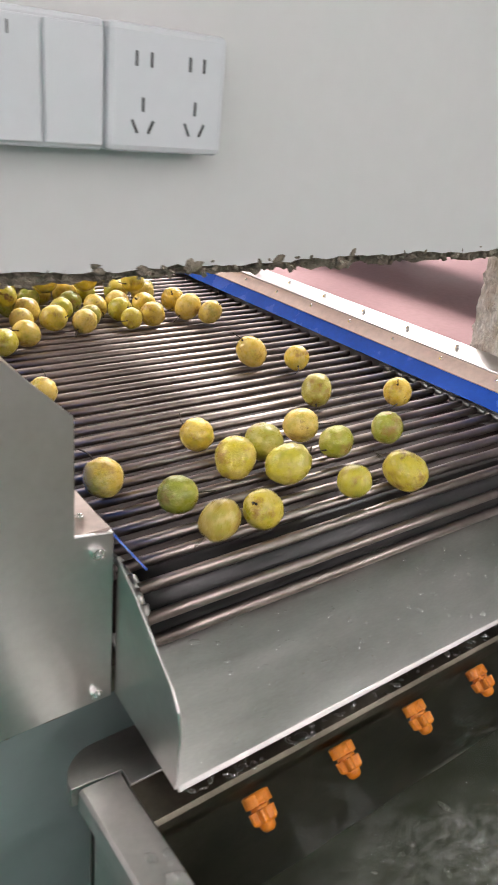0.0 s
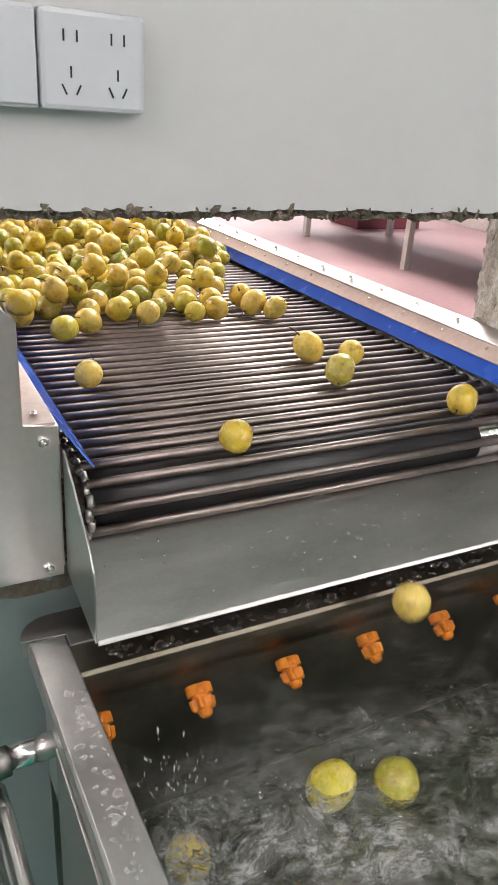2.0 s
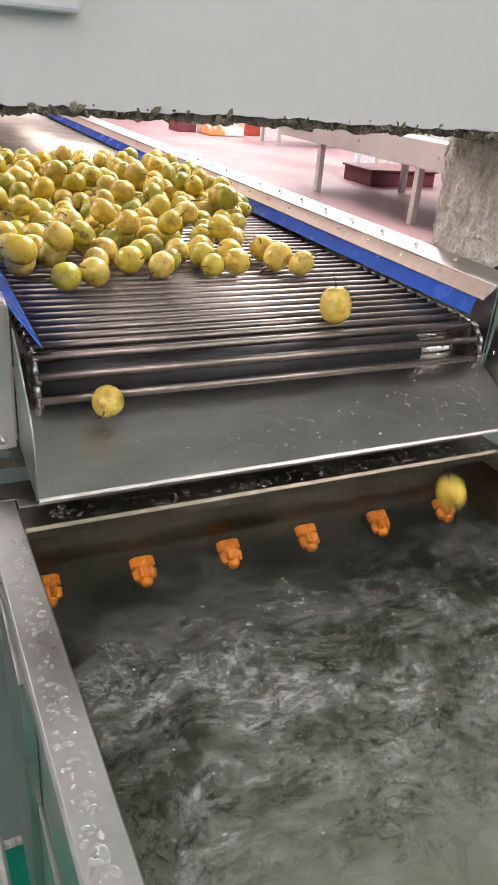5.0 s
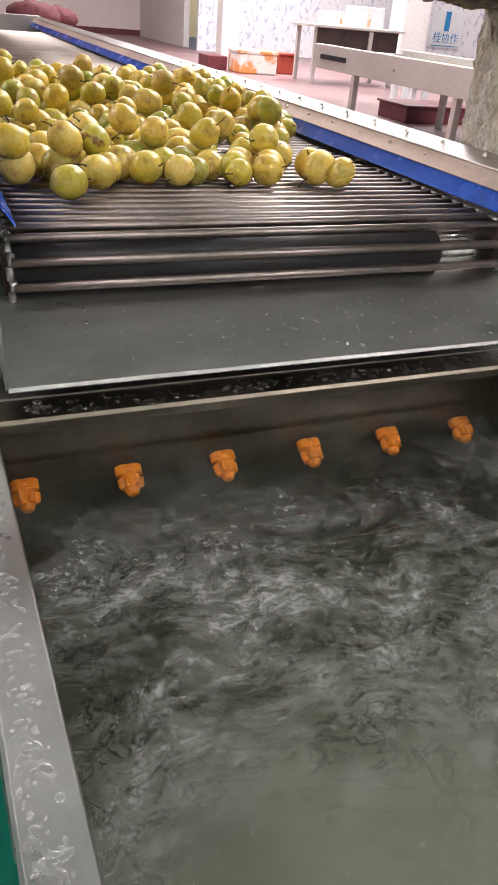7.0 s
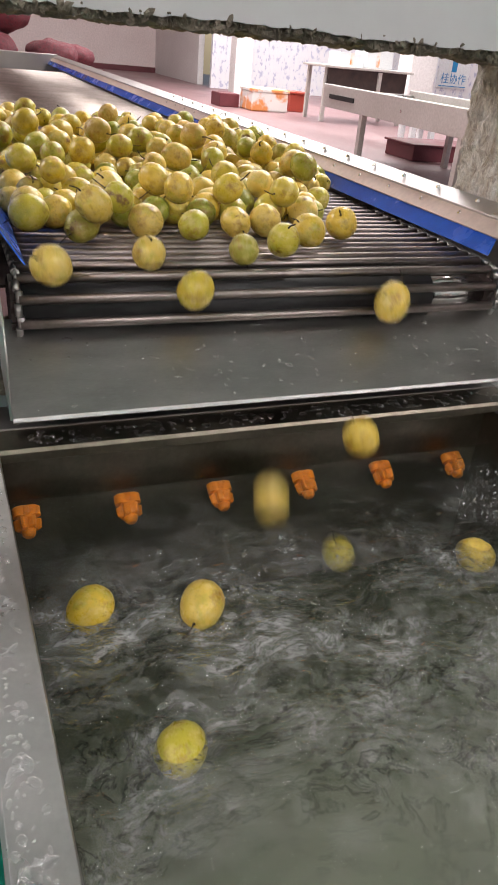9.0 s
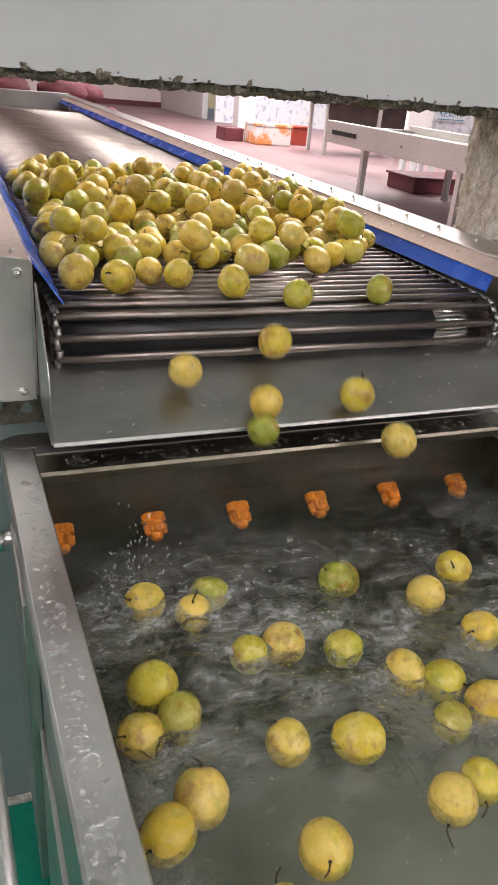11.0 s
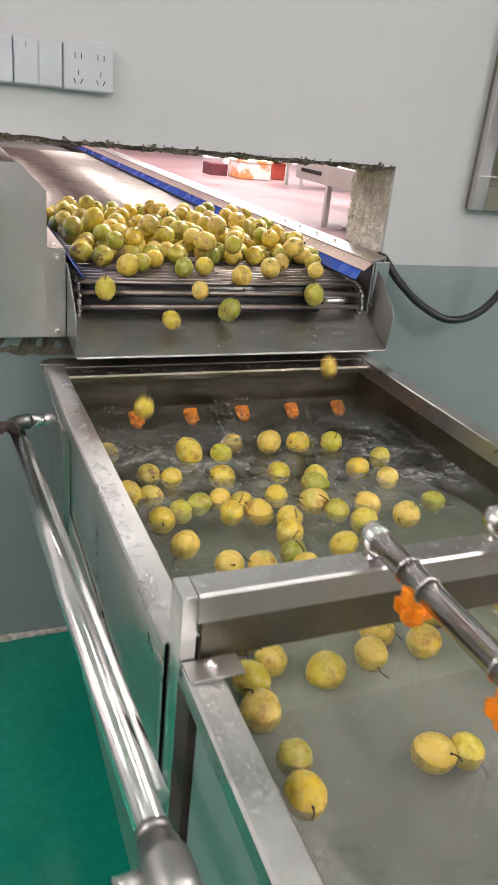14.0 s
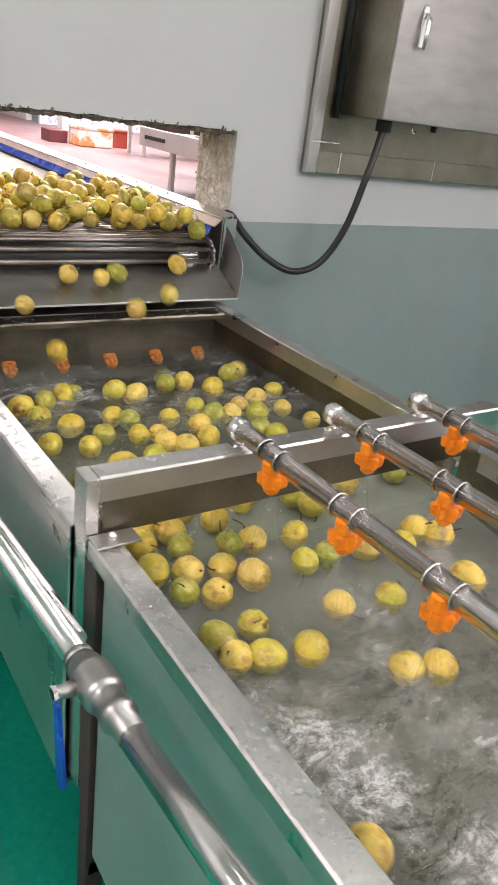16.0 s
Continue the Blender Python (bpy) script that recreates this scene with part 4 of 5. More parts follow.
def supply_pipe():
    c = thing("supply_pipe", "polished steel water pipe with a ball valve beside the tank", "pipe")
    a, b = Vector((-0.179, -0.265, 0.896)), Vector((-0.106, -2.2, 0.990))
    start = [(-0.057, -0.20, 0.893), (-0.125, -0.20, 0.893)]
    bend = [Vector((-0.125 - 0.054 * math.sin(t), -0.205 - 0.045 * (1 - math.cos(t)), 0.893)) for t in [math.pi / 2 * k / 8 for k in range(9)]]
    part("stub", tube(B(), start, 0.0185, 20), STEEL_BRIGHT, c)
    part("elbow", tube(B(), bend + [a + Vector((0, -0.012, 0.001))], 0.0215, 20), STEEL_DULL, c)
    mid0, mid1 = a.lerp(b, 0.675), a.lerp(b, 0.758)
    part("pipe", tube(B(), [a, mid0], 0.0198, 24), STEEL_BRIGHT, c)
    part("pipe", tube(B(), [mid1, b], 0.0198, 24), STEEL_BRIGHT, c)
    part("return_pipe", tube(B(), [(-0.148, -0.22, 0.862), (-0.145, -0.27, 0.865), (-0.106, -1.5, 0.935)], 0.014, 20), STEEL_BRIGHT, c, "slimmer polished pipe beside it")
    d = (b - a).normalized()
    prof = [(0.0, 0.018), (0.002, 0.0215), (0.010, 0.0215), (0.012, 0.0255), (0.026, 0.0265), (0.028, 0.0295), (0.035, 0.0305), (0.075, 0.0305), (0.082, 0.0295), (0.084, 0.026), (0.088, 0.0245), (0.112, 0.0235), (0.114, 0.026), (0.126, 0.026), (0.128, 0.021), (0.16, 0.0205), (0.162, 0.018)]
    v = part("valve_body", tube(B(), [mid0 + d * s for s, _ in prof], [r for _, r in prof], 24), STEEL_DULL, c, "cast steel ball valve")
    p = mid0 + d * 0.045
    part("valve_stem", tube(B(), [p + Vector((-0.028, 0, 0)), p + Vector((-0.060, 0, 0))], [0.012, 0.009], 12), STEEL_DULL, v)
    bm = B(); bolt(bm, tuple(p + Vector((-0.056, 0, 0))), "x", 0.012, 0.008); part("stem_nut", bm, STEEL_BRIGHT, v)
    q = p + Vector((-0.052, 0, 0))
    lever = [(q.y + 0.009, q.z - 0.02), (q.y - 0.007, q.z - 0.02), (q.y - 0.035, q.z - 0.145), (q.y - 0.03, q.z - 0.155), (q.y - 0.012, q.z - 0.155), (q.y - 0.007, q.z - 0.148)]
    part("lever", prism(B(), lever, "x", q.x - 0.004, q.x + 0.003, 0.001), BLUE, v, "blue plastic coated lever")
    part("weld_ring", tube(B(), [mid0 - d * 0.012, mid0], 0.0222, 20), STEEL_DULL, c)
    part("tap", tube(B(), [(-0.168, -0.33, 0.91), (-0.185, -0.335, 0.935), (-0.205, -0.345, 0.945), (-0.21, -0.37, 0.94)], [0.012, 0.014, 0.012, 0.008], 12), BED, c, "small dark tap")
    return c


# ---- added light fittings ----
def added_fitting(x, y, along):
    c = thing("added_fitting", "white fluorescent batten fitting, added out of view under the ceiling", "lamp", "ceiling battens")
    def bar(w, l, z0, z1):
        return (x - l / 2, x + l / 2, y - w / 2, y + w / 2, z0, z1) if along == "x" else (x - w / 2, x + w / 2, y - l / 2, y + l / 2, z0, z1)
    part("housing", box(B(), *bar(0.09, 2.45, 3.05, 3.0995), 0.004), SIGN_WHITE, c)
    p, q = ((x - 1.2, y, 3.02), (x + 1.2, y, 3.02)) if along == "x" else ((x, y - 1.2, 3.02), (x, y + 1.2, 3.02))
    part("tube", tube(B(), [p, q], 0.018, 12), TUBE, c, "glowing tube added to light the ceiling")


# ---- things on the wall ----
def slot(bm, x, z, ang, y, w=0.0021, h=0.0062):
    bmesh.ops.create_cube(bm, size=1, matrix=Matrix.Translation((x, y, z)) @ Euler((0, radians(ang), 0)).to_matrix().to_4x4() @ Matrix.Diagonal((w, 0.0012, h * 2, 1)))


def plate(bm, x0, x1, z0, z1, back, front, r=0.007):
    """A switch plate: rounded edges, slightly crowned."""
    box(bm, x0, x1, front, back, z0, z1, r)
    return bm


def wall_plates():
    z0, z1 = 1.7285, 1.836
    xs = -0.001
    s = thing("power_socket", "white plastic double power socket on the wall", "socket")
    part("plate", plate(B(), xs, xs + 0.128, z0, z1, -0.006, -0.034, 0.006), PLASTIC, s, "", False)
    part("back_box", box(B(), xs + 0.006, xs + 0.122, -0.0065, 0.0, z0 + 0.006, z1 - 0.006), PLASTIC, s)
    for cx in (xs + 0.0365, xs + 0.0935):
        for dx, dz, ang in ((-0.0078, 0.026, 0), (0.0078, 0.026, 0), (0, -0.012, 0), (-0.0085, -0.031, -26), (0.0085, -0.031, 26)):
            bm = B(); slot(bm, cx + dx, (z0 + z1) / 2 + dz, ang, -0.0342)
            part("slot", bm, SLOT, s)
    for k, left in enumerate((xs - 0.1195, xs - 0.239)):
        w = thing("light_switch", "white plastic double rocker switch on the wall", "switch", "switch plates on the wall")
        part("plate", plate(B(), left, left + 0.118, z0, z1, -0.006, -0.030, 0.004), PLASTIC, w)
        part("back_box", box(B(), left + 0.006, left + 0.112, -0.0065, 0.0, z0 + 0.006, z1 - 0.006), PLASTIC, w)
        for a in (0.001, 0.0595):
            part("rocker", box(B(), left + a + 0.0012, left + a + 0.0567, -0.0335, -0.0302, z0 + 0.004, z1 - 0.006, 0.0016), PLASTIC, w, "wide flat rocker")
            if a < 0.01:
                bm = B(); slot(bm, left + a + 0.029, z1 - 0.017, 0, -0.0338, 0.0014, 0.005); part("mark", bm, SLOT, w)


def control_cabinet():
    f = thing("cabinet_backing", "seamed stainless steel backing frame on the wall", "wall frame")
    part("back_sheet", box(B(), 1.326, 3.0, -0.020, -0.001, 1.497, 2.75, 0.003), STEEL_STAINED, f, "stained steel sheet")
    part("left_flange", box(B(), 1.322, 1.372, -0.045, -0.021, 1.495, 2.76, 0.003), STEEL, f)
    part("bottom_flange", box(B(), 1.3725, 3.0, -0.043, -0.021, 1.495, 1.575, 0.003), STEEL_STAINED, f)
    for x, z0, z1 in ((1.475, 1.497, 1.574), (1.985, 1.497, 1.574)):
        part("seam", box(B(), x, x + 0.006, -0.0455, -0.0435, z0, z1), STEEL_BRIGHT, f)
    part("seam", box(B(), 1.323, 1.46, -0.0475, -0.0455, 1.603, 1.608), STEEL_BRIGHT, f)
    c = thing("control_cabinet", "stainless steel electric control cabinet with one door", "cabinet")
    part("body", box(B(), 1.462, 2.15, -0.243, -0.021, 1.705, 2.65, 0.004), STEEL_STAINED, c)
    d = part("door", box(B(), 1.462, 2.145, -0.258, -0.2445, 1.706, 2.645, 0.004), STEEL_DULL, c, "plain steel door")
    h = part("handle", box(B(), 1.553, 1.578, -0.266, -0.2585, 1.94, 2.07, 0.004), STEEL_BRIGHT, d, "chrome lever handle")
    part("lever", tube(B(), [(1.566, -0.267, 2.04), (1.566, -0.283, 2.03), (1.563, -0.286, 1.98), (1.561, -0.284, 1.935)], [0.008, 0.009, 0.008, 0.005], 10), STEEL_BRIGHT, h)
    part("hook", tube(B(), [(1.66, -0.21, 1.704), (1.66, -0.21, 1.68), (1.67, -0.21, 1.672), (1.678, -0.21, 1.682)], 0.003, 8), STEEL_BRIGHT, c)
    part("gland", tube(B(), [(1.562, -0.16, 1.715), (1.562, -0.16, 1.665)], 0.03, 14), RUBBER, c)
    part("gland", tube(B(), [(1.78, -0.2, 1.706), (1.78, -0.2, 1.685)], 0.012, 12), RUBBER, c)
    k = thing("riser_cable", "straight black cable running down the steel backing", "cable")
    part("sheath", tube(B(), [(1.432, -0.034, 2.74), (1.432, -0.034, 1.69)], 0.013, 12), RUBBER, k)


def black_conduit():
    c = thing("conduit", "black corrugated cable conduit hanging from the conveyor to the cabinet", "conduit")
    pts = curve_through(CONDUIT, 14)
    part("hose", tube(B(), pts, 0.013, 14), RUBBER, c)
    bm = B()
    for i in range(2, 46, 1):
        d = (pts[i + 1] - pts[i]).normalized()
        tube(bm, [pts[i] - d * 0.0022, pts[i], pts[i] + d * 0.0022], [0.013, 0.0151, 0.013], 12, False)
    part("corrugation", bm, RUBBER, c)


CONDUIT = [(1.038, 0.10, 1.300), (1.038, 0.04, 1.322), (1.044, -0.005, 1.322), (1.082, -0.05, 1.262), (1.175, -0.07, 1.185), (1.288, -0.10, 1.139), (1.392, -0.13, 1.183), (1.453, -0.17, 1.322), (1.485, -0.20, 1.508), (1.528, -0.18, 1.604), (1.562, -0.16, 1.69)]


# ---- hall things ----
def hall_things():
    z = HALL_Z
    c = thing("sorting_conveyor", "grey painted sorting conveyor standing in the hall", "conveyor")
    part("side_beam", box(B(), 3.2, 3.26, 1.4, 5.35, 1.15, 1.335, 0.006), FRAME_GREY, c, "grey painted side beam")
    part("side_beam", box(B(), 4.1, 4.16, 1.4, 5.35, 1.15, 1.335, 0.006), FRAME_GREY, c)
    part("bed", box(B(), 3.2605, 4.0995, 1.5, 5.2, 1.25, 1.27), STEEL_DULL, c)
    part("end_roller", tube(B(), [(3.27, 5.28, 1.25), (4.09, 5.28, 1.25)], 0.05, 16), STEEL, c)
    part("tensioner", box(B(), 3.185, 3.199, 4.75, 5.2, 1.225, 1.262, 0.003), SLOT, c)
    for y in (1.7, 3.2, 4.6):
        for x in (3.21, 4.11):
            part("leg", box(B(), x, x + 0.05, y, y + 0.05, z, 1.15, 0.003), FRAME_GREY, c)
    for y in (2.0, 3.0, 4.0):
        bm = B(); bolt(bm, (3.199, y, 1.24), "x", 0.012, 0.01); part("bolt", bm, STEEL_BRIGHT, c)
    t = thing("grey_workbench", "grey workbench with a dark panel standing in the hall", "bench")
    part("top", box(B(), 4.65, 5.98, 8.28, 9.0, 1.41, 1.44, 0.005), FRAME_GREY, t)
    part("panel", box(B(), 4.72, 5.9, 8.32, 8.36, 1.0, 1.41), BED, t)
    part("brace", box(B(), 5.45, 5.5, 8.29, 8.319, 1.0, 1.40), FRAME_GREY, t)
    for x in (4.7, 5.88):
        for y in (8.37, 8.9):
            part("leg", box(B(), x, x + 0.05, y, y + 0.05, z, 1.41, 0.003), FRAME_GREY, t)
    for x0, x1, h in ((4.95, 5.3, 0.16), (5.35, 5.75, 0.24)):
        k = thing("carton", "white cardboard carton on the workbench", "box", "cartons on the bench")
        part("body", box(B(), x0, x1, 8.5, 8.85, 1.4405, 1.44 + h, 0.006), SIGN_WHITE, k)
        part("tape", box(B(), x0 + 0.15, x0 + 0.2, 8.4985, 8.851, 1.46, 1.4415 + h), FOAM_BOX, k)
    k = thing("white_stool", "white plastic stool under the sorting conveyor", "stool")
    part("seat", box(B(), 4.62, 4.95, 6.0, 6.3, z + 0.34, z + 0.38, 0.01), SIGN_WHITE, k)
    for x in (4.63, 4.87):
        for y in (6.01, 6.23):
            part("leg", box(B(), x, x + 0.06, y, y + 0.06, z, z + 0.34, 0.01), SIGN_WHITE, k)
    b = thing("foam_box", "white foam box with orange stains on the hall floor", "box")
    part("body", box(B(), 4.06, 4.62, 9.3, 9.8, z, z + 0.25, 0.02), FOAM_BOX, b)
    part("rim", prism(B(), [(4.05, 9.29), (4.63, 9.29), (4.63, 9.81), (4.05, 9.81)], "z", z + 0.2501, z + 0.29, 0.006), FOAM_BOX, b)
    r = thing("red_crate", "red plastic crate on the hall floor", "crate")
    part("body", prism(B(), [(4.78, 9.6), (5.06, 9.6), (5.06, 9.9), (4.78, 9.9)], "z", z, z + 0.24, 0.01), RED, r)
    part("rim", box(B(), 4.76, 5.08, 9.58, 9.92, z + 0.2401, z + 0.27, 0.008), RED, r)
    m = thing("maroon_crate", "dark maroon crate on the hall floor", "crate", "maroon crates")
    part("body", box(B(), 3.72, 4.02, 9.7, 10.1, z, z + 0.18, 0.01), MAROON, m)
    m = thing("maroon_crate", "dark maroon crate under the sorting conveyor", "crate", "maroon crates")
    part("body", box(B(), 4.0, 4.75, 4.95, 5.45, z, z + 0.13, 0.01), MAROON, m)
    part("rim", box(B(), 3.98, 4.77, 4.93, 5.47, z + 0.1301, z + 0.15, 0.006), MAROON, m)
    s = thing("wall_sign", "white and blue sign with Chinese characters on the hall wall", "sign")
    part("board", box(B(), 7.78, 8.40, 10.375, 10.3995, 1.225, 1.75, 0.004), SIGN_WHITE, s)
    part("stripe", box(B(), 8.03, 8.13, 10.369, 10.374, 1.47, 1.75), SIGN_BLUE, s)
    part("stripe", box(B(), 7.82, 8.36, 10.369, 10.374, 1.25, 1.262), SIGN_BLUE, s)
    txt = bpy.data.curves.new("characters", "FONT")
    txt.body, txt.size, txt.extrude = "桂协作", 0.17, 0.001
    ob = new("characters", txt)
    ob.parent = s
    ob.matrix_basis = pose(7.84, 10.372, 1.31, 90, 0, 0)
    txt.materials.append(SIGN_BLUE)
    w = thing("hall_socket", "grey double socket with a conduit on the hall wall", "socket")
    part("plate", box(B(), 3.75, 4.02, 18.36, 18.398, 1.95, 2.07, 0.004), FRAME_GREY, w)
    for x in (3.79, 3.91):
        part("insert", box(B(), x, x + 0.07, 18.352, 18.359, 1.975, 2.045), SLOT, w)
    part("conduit", box(B(), 3.875, 3.895, 18.37, 18.398, 2.071, 4.5), HALL_WALL, w)
    # net sacks of fruit stacked beyond the conveyor
    rng = random.Random(7)
    for x, y, zz, s in ((0.65, 8.1, z + 0.2, 1.1), (-0.1, 8.2, z + 0.2, 1.2), (0.4, 8.2, z + 0.55, 1.1), (0.1, 8.3, z + 0.9, 1.1), (0.65, 8.3, z + 0.88, 0.9), (0.5, 8.3, z + 1.2, 0.9), (1.25, 8.6, z + 0.2, 1.0), (1.55, 9.1, z + 0.5, 0.7), (1.25, 8.7, z + 0.52, 0.8), (1.8, 9.2, z + 0.2, 0.9)):
        bm = B()
        bmesh.ops.create_uvsphere(bm, u_segments=24, v_segments=14, radius=1, matrix=Matrix.Diagonal((0.38 * s, 0.28 * s, 0.19 * s, 1)))
        o = Vector((rng.random() * 9, rng.random() * 9, 0))
        for vtx in bm.verts:
            vtx.co += vtx.co.normalized() * (0.035 * noise.noise(vtx.co * 9 + o) + 0.02 * noise.noise(vtx.co * 22 + o))
        ob = part("net_sack", bm, NET, None, "", True)
        ob.matrix_basis = pose(x, y, zz, 0, 0, rng.uniform(-20, 20))
        tagged(ob, "dark red net sack full of fruit", "sack", "stacked net sacks")


# ---- fruit ----
FRUIT_MESHES = []


def fruit_meshes():
    for k in range(7):
        bm = B()
        bmesh.ops.create_uvsphere(bm, u_segments=26, v_segments=16, radius=1)
        o = Vector((k * 5.3, 1.7, 0))
        for vtx in bm.verts:
            p = vtx.co.normalized()
            r = 1 + 0.045 * noise.noise(p * 1.4 + o) + 0.016 * noise.noise(p * 4 + o) + 0.010 * noise.noise(p * 9 + o) + (0.035 * noise.noise(p * 5 + o) if k > 4 else 0)
            r -= 0.09 * math.exp(-((1 - p.z) / 0.035))
            vtx.co = Vector((p.x, p.y, p.z * (1.05 + 0.08 * (k % 3)))) * r * 0.0315
        body = mesh_of("passion_fruit", bm, SKIN, True)
        bm = B()
        l = 0.010 + 0.007 * (k % 4)
        top = 0.0315 * (1.05 + 0.08 * (k % 3)) * 0.93
        tube(bm, curve_through([(0, 0, top - 0.002), (0.001, 0, top + 0.3 * l), (0.004 * (k % 3 - 1), 0.002, top + 0.7 * l), (0.010 * (k % 3 - 1), 0.004, top + l)], 3), 0.0012, 6)
        bmesh.ops.create_icosphere(bm, subdivisions=1, radius=0.0022, matrix=Matrix.Translation((0, 0, top + 0.001)) @ Matrix.Diagonal((1.3, 1.0, 0.6, 1)))
        bmesh.ops.create_icosphere(bm, subdivisions=1, radius=0.0019, matrix=Matrix.Translation((0.004 * (k % 3 - 1), 0.002, top + 0.7 * l)))
        FRUIT_MESHES.append((body, mesh_of("stem", bm, STEM, True)))


# belt fruit at the start: x, y
SPARSE = [(0.612, 0.502), (0.691, 0.441), (0.6, 0.27), (0.754, 0.198), (0.601, 0.079), (0.46, 0.149), (0.476, 0.075), (0.356, 0.119), (0.277, 0.196), (0.282, 0.094), (0.345, 0.041), (0.412, -0.037), (0.516, -0.046), (0.078, 0.128), (0.148, 0.041), (0.167, -0.036), (0.236, -0.039), (0.124, 0.466)]
# front of the heap: x, y at the start, layer
HEAP = [(0.15, 0.741, 0), (0.213, 0.781, 0), (0.315, 0.862, 0), (0.370, 0.829, 0), (0.483, 0.821, 0), (0.57, 0.911, 0), (0.668, 0.934, 0), (0.681, 0.868, 0), (0.707, 0.811, 0), (0.073, 0.869, 0), (0.156, 0.93, 0), (0.273, 0.939, 0), (0.451, 0.944, 0), (0.404, 0.992, 0),
        (0.295, 0.885, 1), (0.169, 0.914, 1), (0.385, 1.115, 1), (0.433, 1.091, 1), (0.222, 1.243, 1), (0.069, 0.80, 1), (0.574, 0.983, 1), (0.629, 1.032, 0), (0.559, 1.171, 1), (0.353, 1.429, 1)]
# fruit that leave the belt: x, second
LEAVE_FIRST = [(0.08, 8.7), (0.31, 8.6), (0.51, 8.54), (0.67, 8.54), (0.55, 8.24), (0.49, 8.18), (0.08, 11.02), (0.15, 10.94), (0.27, 11.02), (0.22, 11.14), (0.36, 10.84), (0.48, 10.72), (0.66, 10.74), (0.06, 11.92), (0.31, 11.88), (0.41, 11.9), (0.67, 11.82), (0.37, 11.78), (0.2, 11.7)]
LEAVE_LATER = [(0.07, 13.06), (0.27, 13.04), (0.38, 13.04), (0.58, 13.08), (0.65, 13.02), (0.47, 12.86), (0.25, 12.74), (0.34, 12.7), (0.54, 12.74), (0.64, 12.72), (0.23, 14.04), (0.18, 13.9), (0.35, 13.9), (0.42, 13.94), (0.48, 13.9), (0.63, 13.88), (0.79, 13.9), (0.52, 13.72), (0.23, 15), (0.3, 15.02), (0.23, 14.74), (0.5, 14.76), (0.75, 14.76), (0.38, 14.7), (0.57, 14.7), (0.6, 15.16), (0.84, 15.14), (0.36, 15.48), (0.48, 15.44), (0.54, 15.48), (0.76, 15.52), (0.69, 15.38)]
# spells in which no others leave the belt
SEEN = [(8.1, 8.75), (10.65, 11.3), (11.65, 12.25), (12.65, 13.2), (13.65, 14.2), (14.65, 15.2), (15.35, 15.65)]
# where fruit float, by the second: x, y
EARLY_FLOAT = [(0.46, -0.66), (0.62, -0.60)]
AFLOAT = []
AFLOAT.append((1.5, [(0.26, -0.37), (0.32, -0.43)]))
AFLOAT.append((2.5, [(0.38, -0.47), (0.26, -0.47), (0.38, -0.65)]))
AFLOAT.append((3.5, [(0.13, -0.66), (0.43, -0.71)]))
AFLOAT.append((9, [(0.12, -0.72), (0.63, -0.51)]))
AFLOAT.append((11.5, [(0.04, -0.55), (0.11, -0.55), (0.21, -0.5), (0.2, -0.6), (0.35, -0.58), (0.44, -0.52), (0.59, -0.52), (0.01, -0.77), (0.07, -0.77), (0.01, -0.83), (0.08, -0.9), (0.03, -0.89), (0.2, -0.85), (0.44, -0.81), (0.43, -0.89), (0.36, -0.97)]))
AFLOAT.append((12.5, [(0.05, -0.37), (0.18, -0.53), (0.15, -0.62), (0.36, -0.64), (0.44, -0.73), (0.61, -0.69), (0.29, -0.82), (0.42, -0.84), (0.35, -0.89), (0.63, -0.84), (0.03, -0.86), (0.09, -0.9), (0.04, -0.92), (0.2, -0.91), (0.03, -0.97), (0.04, -1.03), (0.15, -1.03), (0.29, -1.08), (0.37, -1.1), (0.34, -1.16), (0.06, -1.09), (0.12, -1.1), (0.18, -1.14), (0.28, -1.16)]))
AFLOAT.append((13.5, [(0.1, -0.63), (0.18, -0.63), (0.26, -0.6), (0.14, -0.71), (0.24, -0.69), (0.29, -0.67), (0.33, -0.75), (0.47, -0.66), (0.53, -0.56), (0.65, -0.59), (0.59, -0.76), (0.08, -0.75), (0.35, -0.84), (0.1, -0.84), (0.18, -0.86), (0.25, -0.89), (0.43, -1.03), (0.5, -1.05), (0.64, -1.03), (0.59, -1.1), (0.07, -0.99), (0.14, -1.03), (0.27, -1.03), (0.2, -1.08), (0.08, -1.08), (0.12, -1.11), (0.11, -1.24), (0.25, -1.25), (0.32, -1.26), (0.24, -1.3), (0.09, -1.31), (0.1, -1.39), (0.09, -1.44), (0.34, -1.4)]))
AFLOAT.append((14.5, [(0.22, -0.67), (0.56, -0.48), (0.53, -0.65), (0.62, -0.67), (0.63, -0.76), (0.75, -0.75), (0.75, -0.84), (0.51, -0.8), (0.42, -0.65), (0.08, -0.79), (0.08, -0.88), (0.24, -0.83), (0.23, -0.91), (0.28, -0.89), (0.38, -0.88), (0.31, -0.74), (0.77, -0.95), (0.09, -1.2), (0.15, -1.22), (0.16, -1.14), (0.22, -1.15), (0.33, -1.12), (0.09, -1.26), (0.12, -1.3), (0.14, -1.36), (0.08, -1.38), (0.23, -1.3), (0.27, -1.2), (0.37, -1.25), (0.31, -1.36), (0.41, -1.4), (0.19, -1.41), (0.08, -1.45), (0.08, -1.56), (0.09, -1.64), (0.35, -1.66), (0.35, -1.72), (0.62, -1.17), (0.71, -1.15), (0.75, -1.25), (0.49, -1.32), (0.59, -1.44)]))
